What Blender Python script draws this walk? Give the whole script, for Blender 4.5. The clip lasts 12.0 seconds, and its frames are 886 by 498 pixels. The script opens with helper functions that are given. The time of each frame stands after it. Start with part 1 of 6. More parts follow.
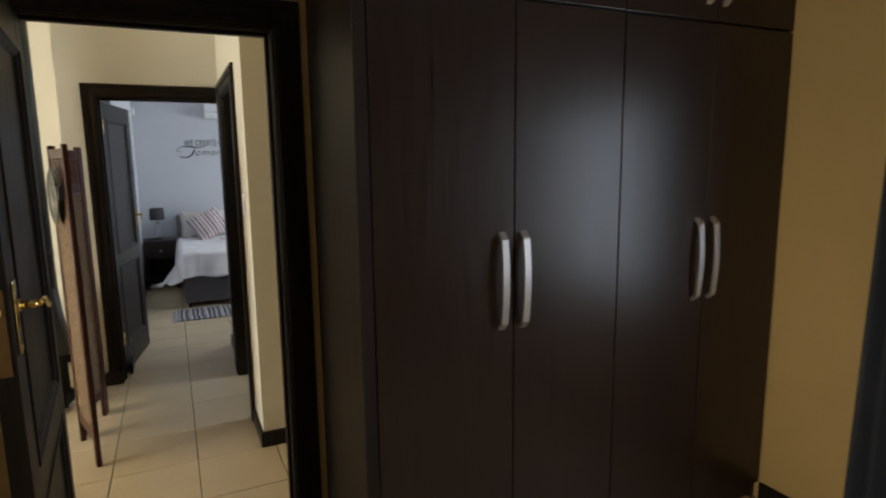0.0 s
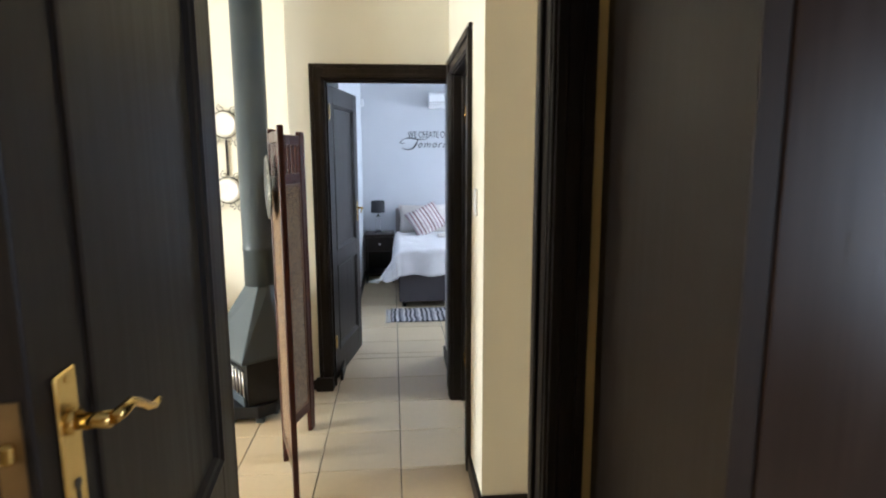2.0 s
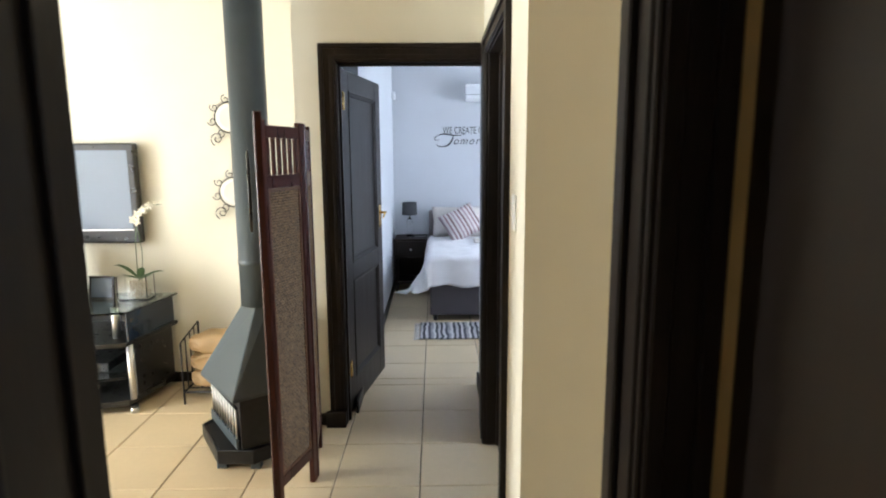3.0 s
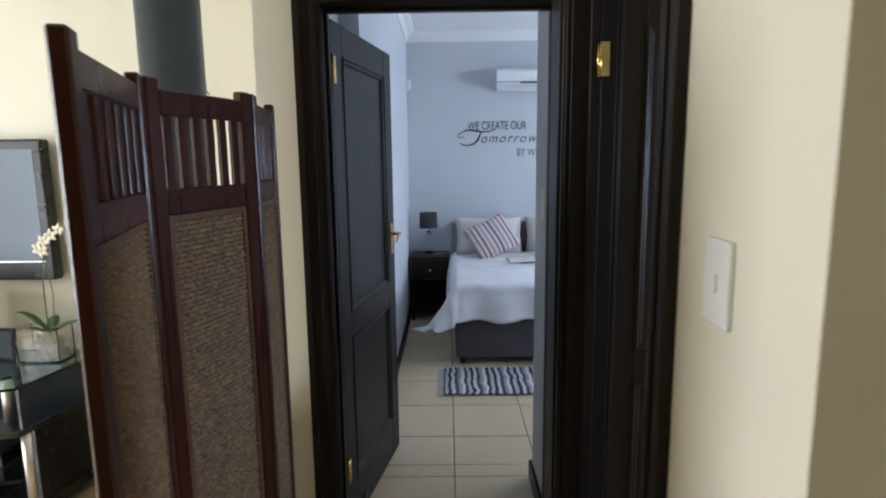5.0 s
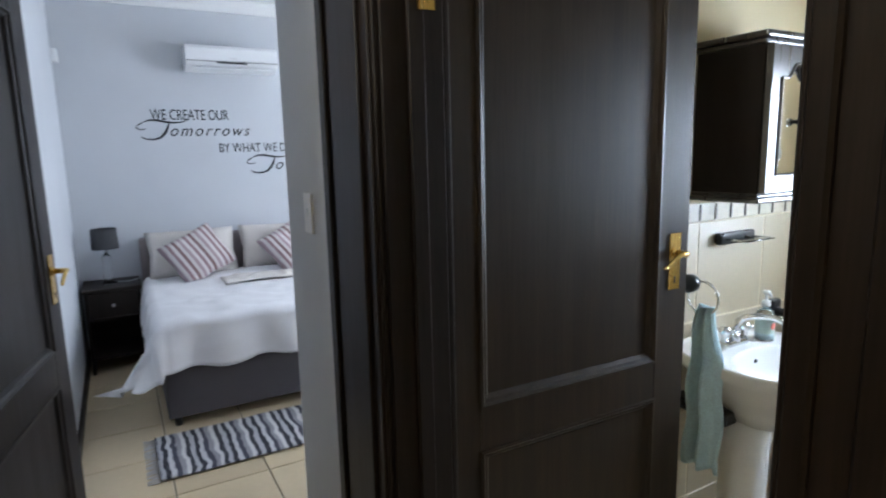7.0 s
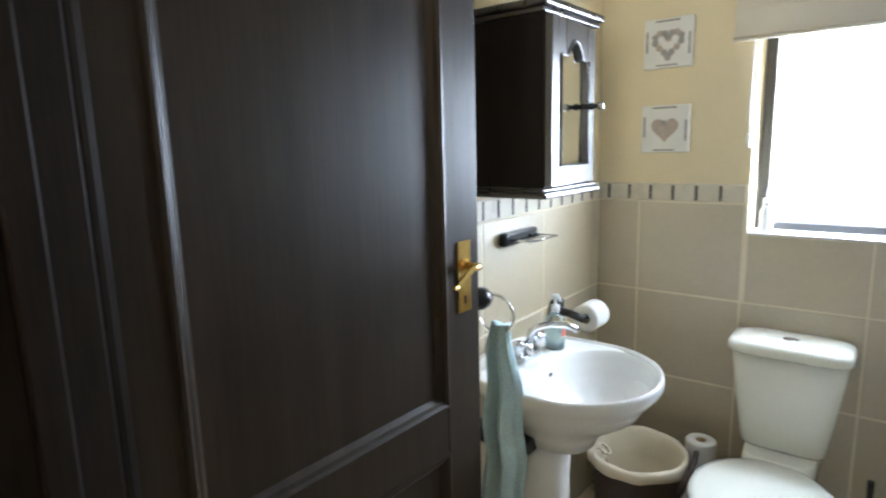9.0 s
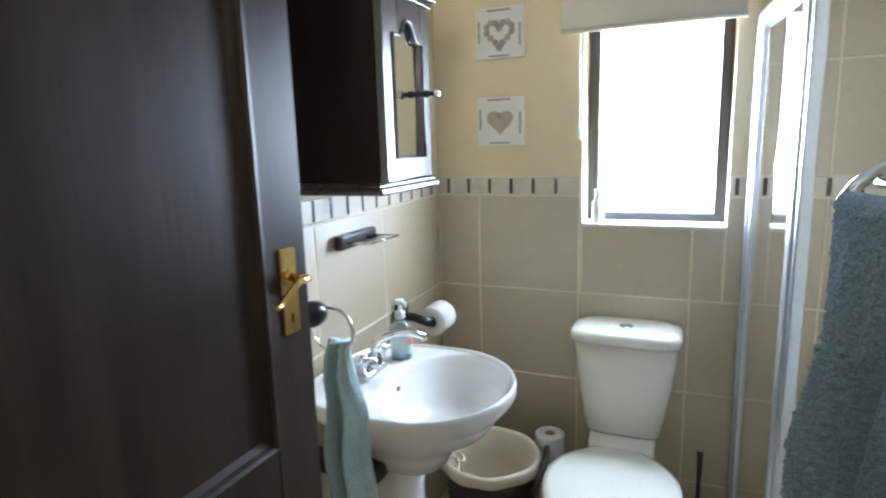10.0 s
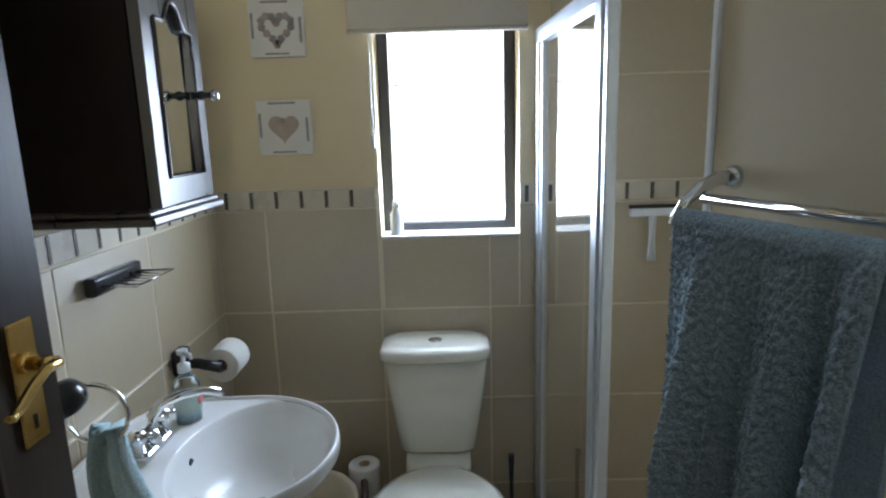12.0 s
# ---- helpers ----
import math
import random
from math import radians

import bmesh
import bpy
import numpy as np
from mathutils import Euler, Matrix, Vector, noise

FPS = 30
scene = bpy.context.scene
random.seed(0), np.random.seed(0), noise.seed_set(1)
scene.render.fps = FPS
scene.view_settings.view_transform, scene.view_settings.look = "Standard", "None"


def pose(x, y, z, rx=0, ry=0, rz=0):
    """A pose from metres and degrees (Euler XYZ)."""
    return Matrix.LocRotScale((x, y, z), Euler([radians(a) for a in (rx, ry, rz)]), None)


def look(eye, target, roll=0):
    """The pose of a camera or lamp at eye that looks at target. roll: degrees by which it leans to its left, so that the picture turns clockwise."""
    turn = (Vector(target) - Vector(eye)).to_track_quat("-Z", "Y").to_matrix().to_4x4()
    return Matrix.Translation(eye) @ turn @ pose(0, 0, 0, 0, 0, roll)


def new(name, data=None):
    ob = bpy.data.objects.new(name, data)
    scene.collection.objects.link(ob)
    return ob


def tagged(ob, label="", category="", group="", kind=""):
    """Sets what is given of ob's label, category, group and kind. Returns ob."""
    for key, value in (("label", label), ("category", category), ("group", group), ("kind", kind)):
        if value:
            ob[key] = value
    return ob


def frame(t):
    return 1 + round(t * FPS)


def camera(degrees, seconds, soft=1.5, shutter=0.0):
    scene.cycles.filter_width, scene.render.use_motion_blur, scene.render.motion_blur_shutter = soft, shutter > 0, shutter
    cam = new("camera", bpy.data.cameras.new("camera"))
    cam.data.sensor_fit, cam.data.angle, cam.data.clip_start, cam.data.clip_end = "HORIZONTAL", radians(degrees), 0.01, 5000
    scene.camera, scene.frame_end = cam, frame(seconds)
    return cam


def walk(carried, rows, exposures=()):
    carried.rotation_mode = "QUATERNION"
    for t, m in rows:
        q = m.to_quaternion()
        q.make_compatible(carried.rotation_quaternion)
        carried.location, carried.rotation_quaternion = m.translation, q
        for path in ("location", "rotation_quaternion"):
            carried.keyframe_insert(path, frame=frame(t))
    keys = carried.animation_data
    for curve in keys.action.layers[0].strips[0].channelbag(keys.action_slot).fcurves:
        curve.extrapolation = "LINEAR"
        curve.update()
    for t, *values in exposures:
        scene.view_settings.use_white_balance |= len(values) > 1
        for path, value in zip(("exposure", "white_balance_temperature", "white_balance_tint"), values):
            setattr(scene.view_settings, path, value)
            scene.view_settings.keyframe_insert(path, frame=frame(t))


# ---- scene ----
cam = camera(74.7, 12.0, 2.0, 0.4)
PATH = [
    (0, (-0.019, 0.078, 1.595), (0.815, 1.87, 1.285), -0.7),
    (0.5, (-0.002, 0.229, 1.575), (0.675, 2.085, 1.264), -0.6),
    (1, (0.03, 0.438, 1.576), (0.505, 2.355, 1.265), -0.5),
    (1.5, (0.006, 0.699, 1.561), (0.281, 2.655, 1.247), -0.4),
    (2, (-0.013, 0.97, 1.554), (0.155, 2.938, 1.239), -0.2),
    (2.5, (0.035, 1.273, 1.559), (0.132, 3.244, 1.238), -0.2),
    (3, (0.083, 1.577, 1.545), (0.111, 3.551, 1.225), -0.3),
    (3.2, (0.085, 1.721, 1.521), (0.093, 3.697, 1.213), -0.3),
    (5, (-0.013, 2.735, 1.524), (-0.033, 4.729, 1.211), -0.7),
    (5.5, (-0.048, 3.005, 1.509), (0.046, 4.978, 1.199), -0.7),
    (6, (-0.076, 3.211, 1.508), (0.252, 5.159, 1.197), -0.8),
    (6.5, (-0.115, 3.361, 1.49), (0.583, 5.21, 1.18), -0.9),
    (6.7, (-0.115, 3.409, 1.488), (0.713, 5.202, 1.171), -1.1),
    (8.3, (0.151, 3.677, 1.476), (1.378, 5.221, 1.143), -1.6),
    (8.5, (0.181, 3.708, 1.47), (1.477, 5.194, 1.134), -1.6),
    (9, (0.231, 3.786, 1.459), (1.762, 5.024, 1.11), -1.5),
    (9.5, (0.285, 3.834, 1.443), (1.976, 4.842, 1.087), -1.7),
    (10, (0.39, 3.868, 1.437), (2.197, 4.644, 1.071), -1.7),
    (10.5, (0.477, 3.894, 1.431), (2.359, 4.46, 1.064), -1.8),
    (11, (0.519, 3.939, 1.435), (2.45, 4.297, 1.06), -1.8),
    (11.5, (0.534, 3.984, 1.45), (2.49, 4.151, 1.07), -1.7),
    (12, (0.542, 4.005, 1.462), (2.505, 4.012, 1.078), -1.6),
]
# exposure and white balance follow the camera's automatics: seconds, stops, kelvin, tint
EXPO = [(0.0, -0.5, 6500, 10), (1.0, 0.15, 6100, 10), (1.5, 0.3, 5750, 10), (2.5, 0.52, 5800, 10), (3.2, 0.28, 5850, 10), (5.0, -0.28, 5600, 10), (5.5, -0.4, 5750, 10),
        (6.5, -0.2, 5950, 10), (8.5, 0.28, 6050, 10), (9.5, 0.24, 5900, 10), (10.5, -0.12, 5700, 10), (12.0, -0.86, 5800, 10)]
walk(cam, [(t, look(eye, target, roll)) for t, eye, target, roll in PATH], EXPO)

# world and lights
world = bpy.data.worlds.new("sky")
scene.world = world
world.use_nodes = True
wn = world.node_tree.nodes
sky = wn.new("ShaderNodeTexSky")
sky.sky_type = "NISHITA"
sky.sun_disc = False
sky.sun_elevation, sky.sun_rotation = radians(50), radians(200)
wn["Background"].inputs["Strength"].default_value = 0.15
world.node_tree.links.new(sky.outputs[0], wn["Background"].inputs["Color"])


def area(name, m, sx, sy, watts, colour):
    lamp = bpy.data.lights.new(name, "AREA")
    lamp.shape, lamp.size, lamp.size_y, lamp.energy, lamp.color = "RECTANGLE", sx, sy, watts, colour
    ob = new(name, lamp)
    ob.matrix_world = m
    return ob


sun = bpy.data.lights.new("sun", "SUN")
sun.energy, sun.angle, sun.color = 2.0, radians(0.5), (1.0, 0.95, 0.88)
new("sun", sun).matrix_world = look((0, 0, 10), (3.0, -7.5, 0))
# daylight that enters by the windows of each room, and one added side fill
area("bathroom_window_light", look((2.52, 3.985, 1.46), (1.5, 3.985, 1.25)), 0.40, 0.58, 31, (0.73, 0.85, 1.0))
area("bedroom_window_light", look((3.15, 7.0, 1.6), (0, 7.0, 1.2)), 2.2, 1.4, 62, (0.78, 0.87, 1.0))
area("living_window_light", look((-5.0, 3.08, 1.35), (0.0, 3.25, 1.20)), 1.25, 1.9, 185, (1.0, 0.95, 0.82))
area("start_window_light", look((2.50, 0.50, 1.33), (0, 0.70, 1.2)), 0.80, 1.05, 19, (0.72, 0.84, 1.0))
# warm fill from the unseen left side, added to brighten the right wall
area("start_side_fill_light", look((-2.66, -0.55, 1.5), (2.3, 1.15, 0.75)), 1.0, 1.1, 8.5, (1.0, 0.86, 0.66)).data.spread = radians(62)


# ---- materials ----
def mat(name, colour, rough=0.5, metal=0.0, var=0.08, scale=6.0, bump=0.0, bscale=80.0, stretch=(1, 1, 1), coat=0.0, fine=0.0, island=0.0, spec=0.5):
    m = bpy.data.materials.new(name)
    m.use_nodes = True
    t = m.node_tree
    n, l = t.nodes, t.links
    b = n["Principled BSDF"]
    b.inputs["Roughness"].default_value, b.inputs["Metallic"].default_value = rough, metal
    b.inputs["Coat Weight"].default_value = coat
    b.inputs["Specular IOR Level"].default_value = spec
    co = n.new("ShaderNodeTexCoord")
    mp = n.new("ShaderNodeMapping")
    mp.inputs["Scale"].default_value = stretch
    if island:
        oi = n.new("ShaderNodeObjectInfo")
        shift = n.new("ShaderNodeVectorMath")
        shift.operation = "MULTIPLY_ADD"
        shift.inputs[1].default_value = (31.0, 17.0, 23.0)
        l.new(oi.outputs["Random"], shift.inputs[0])
        l.new(co.outputs["Object"], shift.inputs[2])
        l.new(shift.outputs[0], mp.inputs["Vector"])
    else:
        l.new(co.outputs["Object"], mp.inputs["Vector"])
    nz = n.new("ShaderNodeTexNoise")
    nz.inputs["Scale"].default_value, nz.inputs["Detail"].default_value = scale, 5
    l.new(mp.outputs[0], nz.inputs["Vector"])
    fz = n.new("ShaderNodeTexNoise")
    fz.inputs["Scale"].default_value, fz.inputs["Detail"].default_value = bscale, 4
    l.new(mp.outputs[0], fz.inputs["Vector"])
    ramp = n.new("ShaderNodeMapRange")
    ramp.inputs["From Min"].default_value, ramp.inputs["From Max"].default_value = 0.22, 0.78
    ramp.inputs["To Min"].default_value, ramp.inputs["To Max"].default_value = 1 - var, 1 + var
    l.new(nz.outputs[0], ramp.inputs["Value"])
    val = ramp.outputs[0]
    if fine:
        r2 = n.new("ShaderNodeMapRange")
        r2.inputs["From Min"].default_value, r2.inputs["From Max"].default_value = 0.3, 0.7
        r2.inputs["To Min"].default_value, r2.inputs["To Max"].default_value = 1 - fine, 1 + fine
        l.new(fz.outputs[0], r2.inputs["Value"])
        mu = n.new("ShaderNodeMath")
        mu.operation = "MULTIPLY"
        l.new(val, mu.inputs[0]), l.new(r2.outputs[0], mu.inputs[1])
        val = mu.outputs[0]
    if island:
        r3 = n.new("ShaderNodeMapRange")
        r3.inputs["To Min"].default_value, r3.inputs["To Max"].default_value = 1 - island, 1 + island
        l.new(oi.outputs["Random"], r3.inputs["Value"])
        mu = n.new("ShaderNodeMath")
        mu.operation = "MULTIPLY"
        l.new(val, mu.inputs[0]), l.new(r3.outputs[0], mu.inputs[1])
        val = mu.outputs[0]
    mix = n.new("ShaderNodeVectorMath")
    mix.operation = "SCALE"
    mix.inputs[0].default_value = colour
    l.new(val, mix.inputs["Scale"])
    l.new(mix.outputs[0], b.inputs["Base Color"])
    swing = 0.06 if var > 0.05 else 0.012
    rr = n.new("ShaderNodeMapRange")
    rr.inputs["From Min"].default_value, rr.inputs["From Max"].default_value = 0.22, 0.78
    rr.inputs["To Min"].default_value, rr.inputs["To Max"].default_value = max(rough - swing, 0.02), rough + swing
    l.new(nz.outputs[0], rr.inputs["Value"])
    l.new(rr.outputs[0], b.inputs["Roughness"])
    if bump:
        bp = n.new("ShaderNodeBump")
        bp.inputs["Strength"].default_value, bp.inputs["Distance"].default_value = bump, 0.003
        l.new(fz.outputs[0], bp.inputs["Height"])
        l.new(bp.outputs[0], b.inputs["Normal"])
    return m


def striped(name, colours, width, axis=0, wobble=0.0, rough=0.9, bump=0.5, bscale=300):
    """Fabric in stripes of the given colours along one axis."""
    m = mat(name, (1, 1, 1), rough, 0, 0.06, 20, bump, bscale)
    t = m.node_tree
    n, l = t.nodes, t.links
    co = n.new("ShaderNodeTexCoord")
    sx = n.new("ShaderNodeSeparateXYZ")
    l.new(co.outputs["Object"], sx.inputs[0])
    a = n.new("ShaderNodeMath")
    a.operation = "DIVIDE"
    a.inputs[1].default_value = width
    src = sx.outputs[axis]
    if wobble:
        z = n.new("ShaderNodeTexNoise")
        z.inputs["Scale"].default_value = 9
        l.new(co.outputs["Object"], z.inputs["Vector"])
        w = n.new("ShaderNodeMath")
        w.operation = "MULTIPLY_ADD"
        w.inputs[1].default_value = wobble
        l.new(z.outputs[0], w.inputs[0]), l.new(src, w.inputs[2])
        src = w.outputs[0]
    l.new(src, a.inputs[0])
    f = n.new("ShaderNodeMath")
    f.operation = "FRACT"
    l.new(a.outputs[0], f.inputs[0])
    r = n.new("ShaderNodeValToRGB")
    r.color_ramp.interpolation = "CONSTANT"
    el = r.color_ramp.elements
    while len(el) < len(colours):
        el.new(0.5)
    for i, c in enumerate(colours):
        el[i].position = i / len(colours)
        el[i].color = (*c, 1)
    l.new(f.outputs[0], r.inputs[0])
    l.new(r.outputs[0], n["Principled BSDF"].inputs["Base Color"])
    return m


def glass_mat(name, tint=(1, 1, 1), rough=0.0):
    m = bpy.data.materials.new(name)
    m.use_nodes = True
    b = m.node_tree.nodes["Principled BSDF"]
    b.inputs["Base Color"].default_value = (*tint, 1)
    b.inputs["Transmission Weight"].default_value, b.inputs["Roughness"].default_value, b.inputs["IOR"].default_value = 1, rough, 1.45
    return m


def glow_mat(name, colour, strength):
    m = bpy.data.materials.new(name)
    m.use_nodes = True
    b = m.node_tree.nodes["Principled BSDF"]
    b.inputs["Emission Color"].default_value, b.inputs["Emission Strength"].default_value = (*colour, 1), strength
    return m


CREAM = mat("cream_paint", (0.75, 0.725, 0.625), 0.6, 0, 0.03, 2.5, 0.12, 60)
OCHRE = mat("ochre_paint", (0.62, 0.44, 0.18), 0.6, 0, 0.04, 2.5, 0.12, 60)
GREY = mat("cool_grey_paint", (0.55, 0.57, 0.60), 0.6, 0, 0.03, 2.5, 0.10, 60)
WHITE = mat("white_paint", (0.80, 0.80, 0.79), 0.6, 0, 0.02, 3, 0.05, 60)
BATHPAINT = mat("bathroom_cream_paint", (0.70, 0.59, 0.38), 0.55, 0, 0.03, 2.5, 0.1, 60)
PANELPAINT = mat("warm_cream_board", (0.70, 0.60, 0.42), 0.5, 0, 0.04, 3, 0.08, 60)
GROUT = mat("grout", (0.42, 0.37, 0.29), 0.9, 0, 0.15, 15, 0.3, 200)
DARKGROUT = mat("floor_grout", (0.10, 0.085, 0.065), 0.9, 0, 0.2, 15, 0.3, 200)
FLOORTILE = mat("floor_tile_glaze", (0.59, 0.475, 0.305), 0.36, 0, 0.05, 4, 0.02, 40, fine=0.02, island=0.03)
WALLTILE = mat("wall_tile_glaze", (0.44, 0.36, 0.225), 0.44, 0, 0.05, 7, 0.01, 60, fine=0.03, island=0.03, spec=1.0)
glaze = WALLTILE.node_tree.nodes["Principled BSDF"].inputs
glaze["IOR"].default_value, glaze["Coat Weight"].default_value, glaze["Coat Roughness"].default_value, glaze["Coat IOR"].default_value = 1.7, 0.8, 0.42, 1.8
BORDERTILE = mat("border_tile_pale", (0.62, 0.56, 0.45), 0.3, 0, 0.10, 14, 0.05, 90, island=0.06)
BORDERDARK = mat("border_tile_dark", (0.10, 0.085, 0.075), 0.25, 0, 0.2, 14)
DARKWOOD = mat("dark_stained_wood", (0.020, 0.0150, 0.0125), 0.42, 0, 0.30, 5, 0.06, 30, (9, 9, 0.5), fine=0.15, spec=0.14)
BATHDOOR = mat("door_dark_wood", (0.024, 0.0152, 0.0088), 0.40, 0, 0.4, 3, 0.06, 16, (10, 10, 0.4), fine=0.2, spec=0.30)
CABINETWOOD = mat("cabinet_satin_wood", (0.016, 0.011, 0.009), 0.30, 0, 0.15, 4, 0.03, 30, (8, 8, 0.6), fine=0.1, spec=1.0)
CABINETBODY = mat("cabinet_dark_board", (0.011, 0.0075, 0.0065), 0.5, 0, 0.15, 4, 0.03, 30, (8, 8, 0.6), fine=0.1, spec=0.10)
WARDROBE = mat("wardrobe_foil", (0.025, 0.0140, 0.0112), 0.33, 0, 0.22, 5, 0.06, 30, (16, 16, 0.5), fine=0.12)
WARDROBESIDE = mat("wardrobe_side_board", (0.024, 0.016, 0.013), 0.5, 0, 0.25, 5, 0.06, 30, (16, 16, 0.5), fine=0.12, spec=0.32)
MAHOGANY = mat("mahogany_lacquer", (0.040, 0.0095, 0.0065), 0.30, 0, 0.3, 6, 0.1, 40, (8, 8, 0.6), fine=0.1, spec=0.3)
BEADWOOD = mat("brown_bead_wood", (0.11, 0.050, 0.024), 0.4, 0, 0.25, 8, 0.1, 40, (8, 8, 0.6), fine=0.1)
BRASS = mat("brass", (0.72, 0.50, 0.17), 0.22, 1, 0.06, 20)
CHROME = mat("chrome", (0.75, 0.76, 0.78), 0.08, 1, 0.02, 20)
STEEL = mat("brushed_nickel", (0.66, 0.65, 0.65), 0.42, 1, 0.05, 40, 0.05, 200)
ALU = mat("satin_aluminium", (0.72, 0.76, 0.82), 0.36, 1, 0.04, 30)
PORCELAIN = mat("porcelain", (0.80, 0.79, 0.77), 0.20, 0, 0.01, 3, spec=0.35)
WCPORCELAIN = mat("ivory_porcelain", (0.78, 0.76, 0.66), 0.12, 0, 0.01, 3, coat=0.3)
PLASTIC = mat("white_plastic", (0.78, 0.79, 0.80), 0.35, 0, 0.01, 5)
BLACK = mat("black_plastic", (0.012, 0.012, 0.013), 0.3, 0, 0.1, 20)
TARNISH = mat("tarnished_brass", (0.30, 0.19, 0.08), 0.45, 0.8, 0.25, 30)
WALLGROUT = mat("pale_wall_grout", (0.74, 0.66, 0.50), 0.9, 0, 0.08, 15, 0.2, 200)
IRON = mat("black_iron", (0.02, 0.02, 0.022), 0.45, 0.6, 0.2, 30, 0.2, 90)
NAVYGLASS = mat("blue_black_gloss", (0.012, 0.022, 0.04), 0.15, 0, 0.06, 8)
STOVE = mat("grey_stove_enamel", (0.055, 0.072, 0.086), 0.42, 0.1, 0.12, 5, 0.08, 80)
BRONZE = mat("bronze_window_frame", (0.035, 0.033, 0.034), 0.35, 0.3, 0.1, 20)
LINEN = mat("white_linen", (0.74, 0.73, 0.74), 0.85, 0, 0.03, 8, 0.35, 160)
PILLOWCASE = mat("pale_pillowcase", (0.62, 0.58, 0.54), 0.9, 0, 0.05, 8, 0.3, 200)
BEDBASE = mat("grey_upholstery", (0.09, 0.08, 0.085), 0.9, 0, 0.08, 10, 0.4, 250)
HEADBOARD = mat("taupe_fabric", (0.30, 0.26, 0.26), 0.9, 0, 0.06, 8, 0.3, 250)
SHADE = mat("charcoal_shade", (0.03, 0.03, 0.033), 0.8, 0, 0.1, 20, 0.3, 300)
TOWEL = mat("blue_grey_terry", (0.38, 0.48, 0.56), 0.95, 0, 0.10, 60, 1.0, 280, fine=0.24, spec=0.1)
MINT = mat("mint_terry", (0.50, 0.66, 0.70), 0.95, 0, 0.08, 22, 0.7, 260, fine=0.18)
CURTAIN = mat("dark_blue_curtain", (0.035, 0.042, 0.06), 0.85, 0, 0.1, 8, 0.3, 300)
SEAGRASS = mat("woven_seagrass", (0.17, 0.105, 0.05), 0.6, 0, 0.40, 45, 0.5, 120, fine=0.5)
SEAGRASSDARK = mat("seagrass_back", (0.05, 0.035, 0.022), 0.9, 0, 0.2, 20)
WICKER = mat("dark_wicker", (0.045, 0.025, 0.017), 0.5, 0, 0.3, 30, 0.5, 120)
PAPER = mat("tissue_paper", (0.74, 0.71, 0.66), 0.95, 0, 0.03, 20, 0.3, 200)
KRAFT = mat("kraft_paper", (0.36, 0.24, 0.115), 0.55, 0, 0.12, 10, 0.4, 60)
LEAF = mat("orchid_leaf", (0.05, 0.10, 0.03), 0.45, 0, 0.2, 20)
PETAL = mat("orchid_petal", (0.78, 0.74, 0.62), 0.7, 0, 0.05, 20)
ROPE = mat("cotton_tassel", (0.55, 0.47, 0.33), 0.9, 0, 0.1, 40, 0.4, 200)
CANVAS = mat("printed_canvas", (0.70, 0.68, 0.64), 0.8, 0, 0.05, 10, 0.3, 300)
GREYPRINT = mat("grey_print", (0.31, 0.285, 0.27), 0.85, 0, 0.25, 40)
TAUPEPRINT = mat("taupe_print", (0.42, 0.34, 0.28), 0.85, 0, 0.15, 40)
LETTERING = mat("vinyl_lettering", (0.02, 0.02, 0.022), 0.5, 0, 0.05, 10)
# blue-grey base colour adds to the window's reflection on dark glass
SCREENGLASS = mat("reflection_tinted_glass", (0.13, 0.16, 0.21), 0.18, 0, 0.03, 3)
GLASS = glass_mat("clear_glass")
GREENGLASS = glass_mat("table_glass", (0.80, 0.93, 0.90))
MIRROR = bpy.data.materials.new("mirror_silver")
MIRROR.use_nodes = True
MIRROR.node_tree.nodes["Principled BSDF"].inputs["Metallic"].default_value = 1
MIRROR.node_tree.nodes["Principled BSDF"].inputs["Roughness"].default_value = 0.02
MIRROR.node_tree.nodes["Principled BSDF"].inputs["Base Color"].default_value = (0.85, 0.87, 0.87, 1)
LABELPAPER = mat("pale_green_label", (0.50, 0.62, 0.58), 0.4, 0, 0.05, 10)
LINERCLOTH = mat("cream_liner_cloth", (0.62, 0.54, 0.40), 0.9, 0, 0.06, 10, 0.3, 200)
SOAP = mat("coral_print", (0.75, 0.22, 0.18), 0.3, 0, 0.05, 10)
BLINDCLOTH = mat("blind_cloth", (0.66, 0.60, 0.50), 0.9, 0, 0.04, 8, 0.3, 250)
RUG = striped("striped_cotton_rug", [(0.03, 0.03, 0.04), (0.55, 0.54, 0.55), (0.06, 0.06, 0.08), (0.30, 0.29, 0.31), (0.62, 0.60, 0.60), (0.04, 0.04, 0.05), (0.45, 0.44, 0.46)], 0.155, 0, 0.05)
STRIPECUSHION = striped("striped_cushion_cloth", [(0.62, 0.57, 0.56), (0.22, 0.13, 0.13), (0.60, 0.55, 0.54), (0.40, 0.30, 0.32), (0.66, 0.61, 0.60), (0.30, 0.19, 0.20)], 0.135, 0, 0.01)
LIVINGGLOW = glow_mat("daylight_backdrop", (1.0, 0.98, 0.95), 6.0)
GARDENGLOW = glow_mat("living_daylight_backdrop", (0.95, 0.98, 1.0), 4.5)


# ---- mesh helpers ----
def box(bm, x0, y0, z0, x1, y1, z1):
    x0, x1, y0, y1, z0, z1 = min(x0, x1), max(x0, x1), min(y0, y1), max(y0, y1), min(z0, z1), max(z0, z1)
    v = [bm.verts.new(p) for p in ((x0, y0, z0), (x1, y0, z0), (x1, y1, z0), (x0, y1, z0), (x0, y0, z1), (x1, y0, z1), (x1, y1, z1), (x0, y1, z1))]
    for f in ((3, 2, 1, 0), (4, 5, 6, 7), (0, 1, 5, 4), (1, 2, 6, 5), (2, 3, 7, 6), (3, 0, 4, 7)):
        bm.faces.new([v[i] for i in f])
    return bm


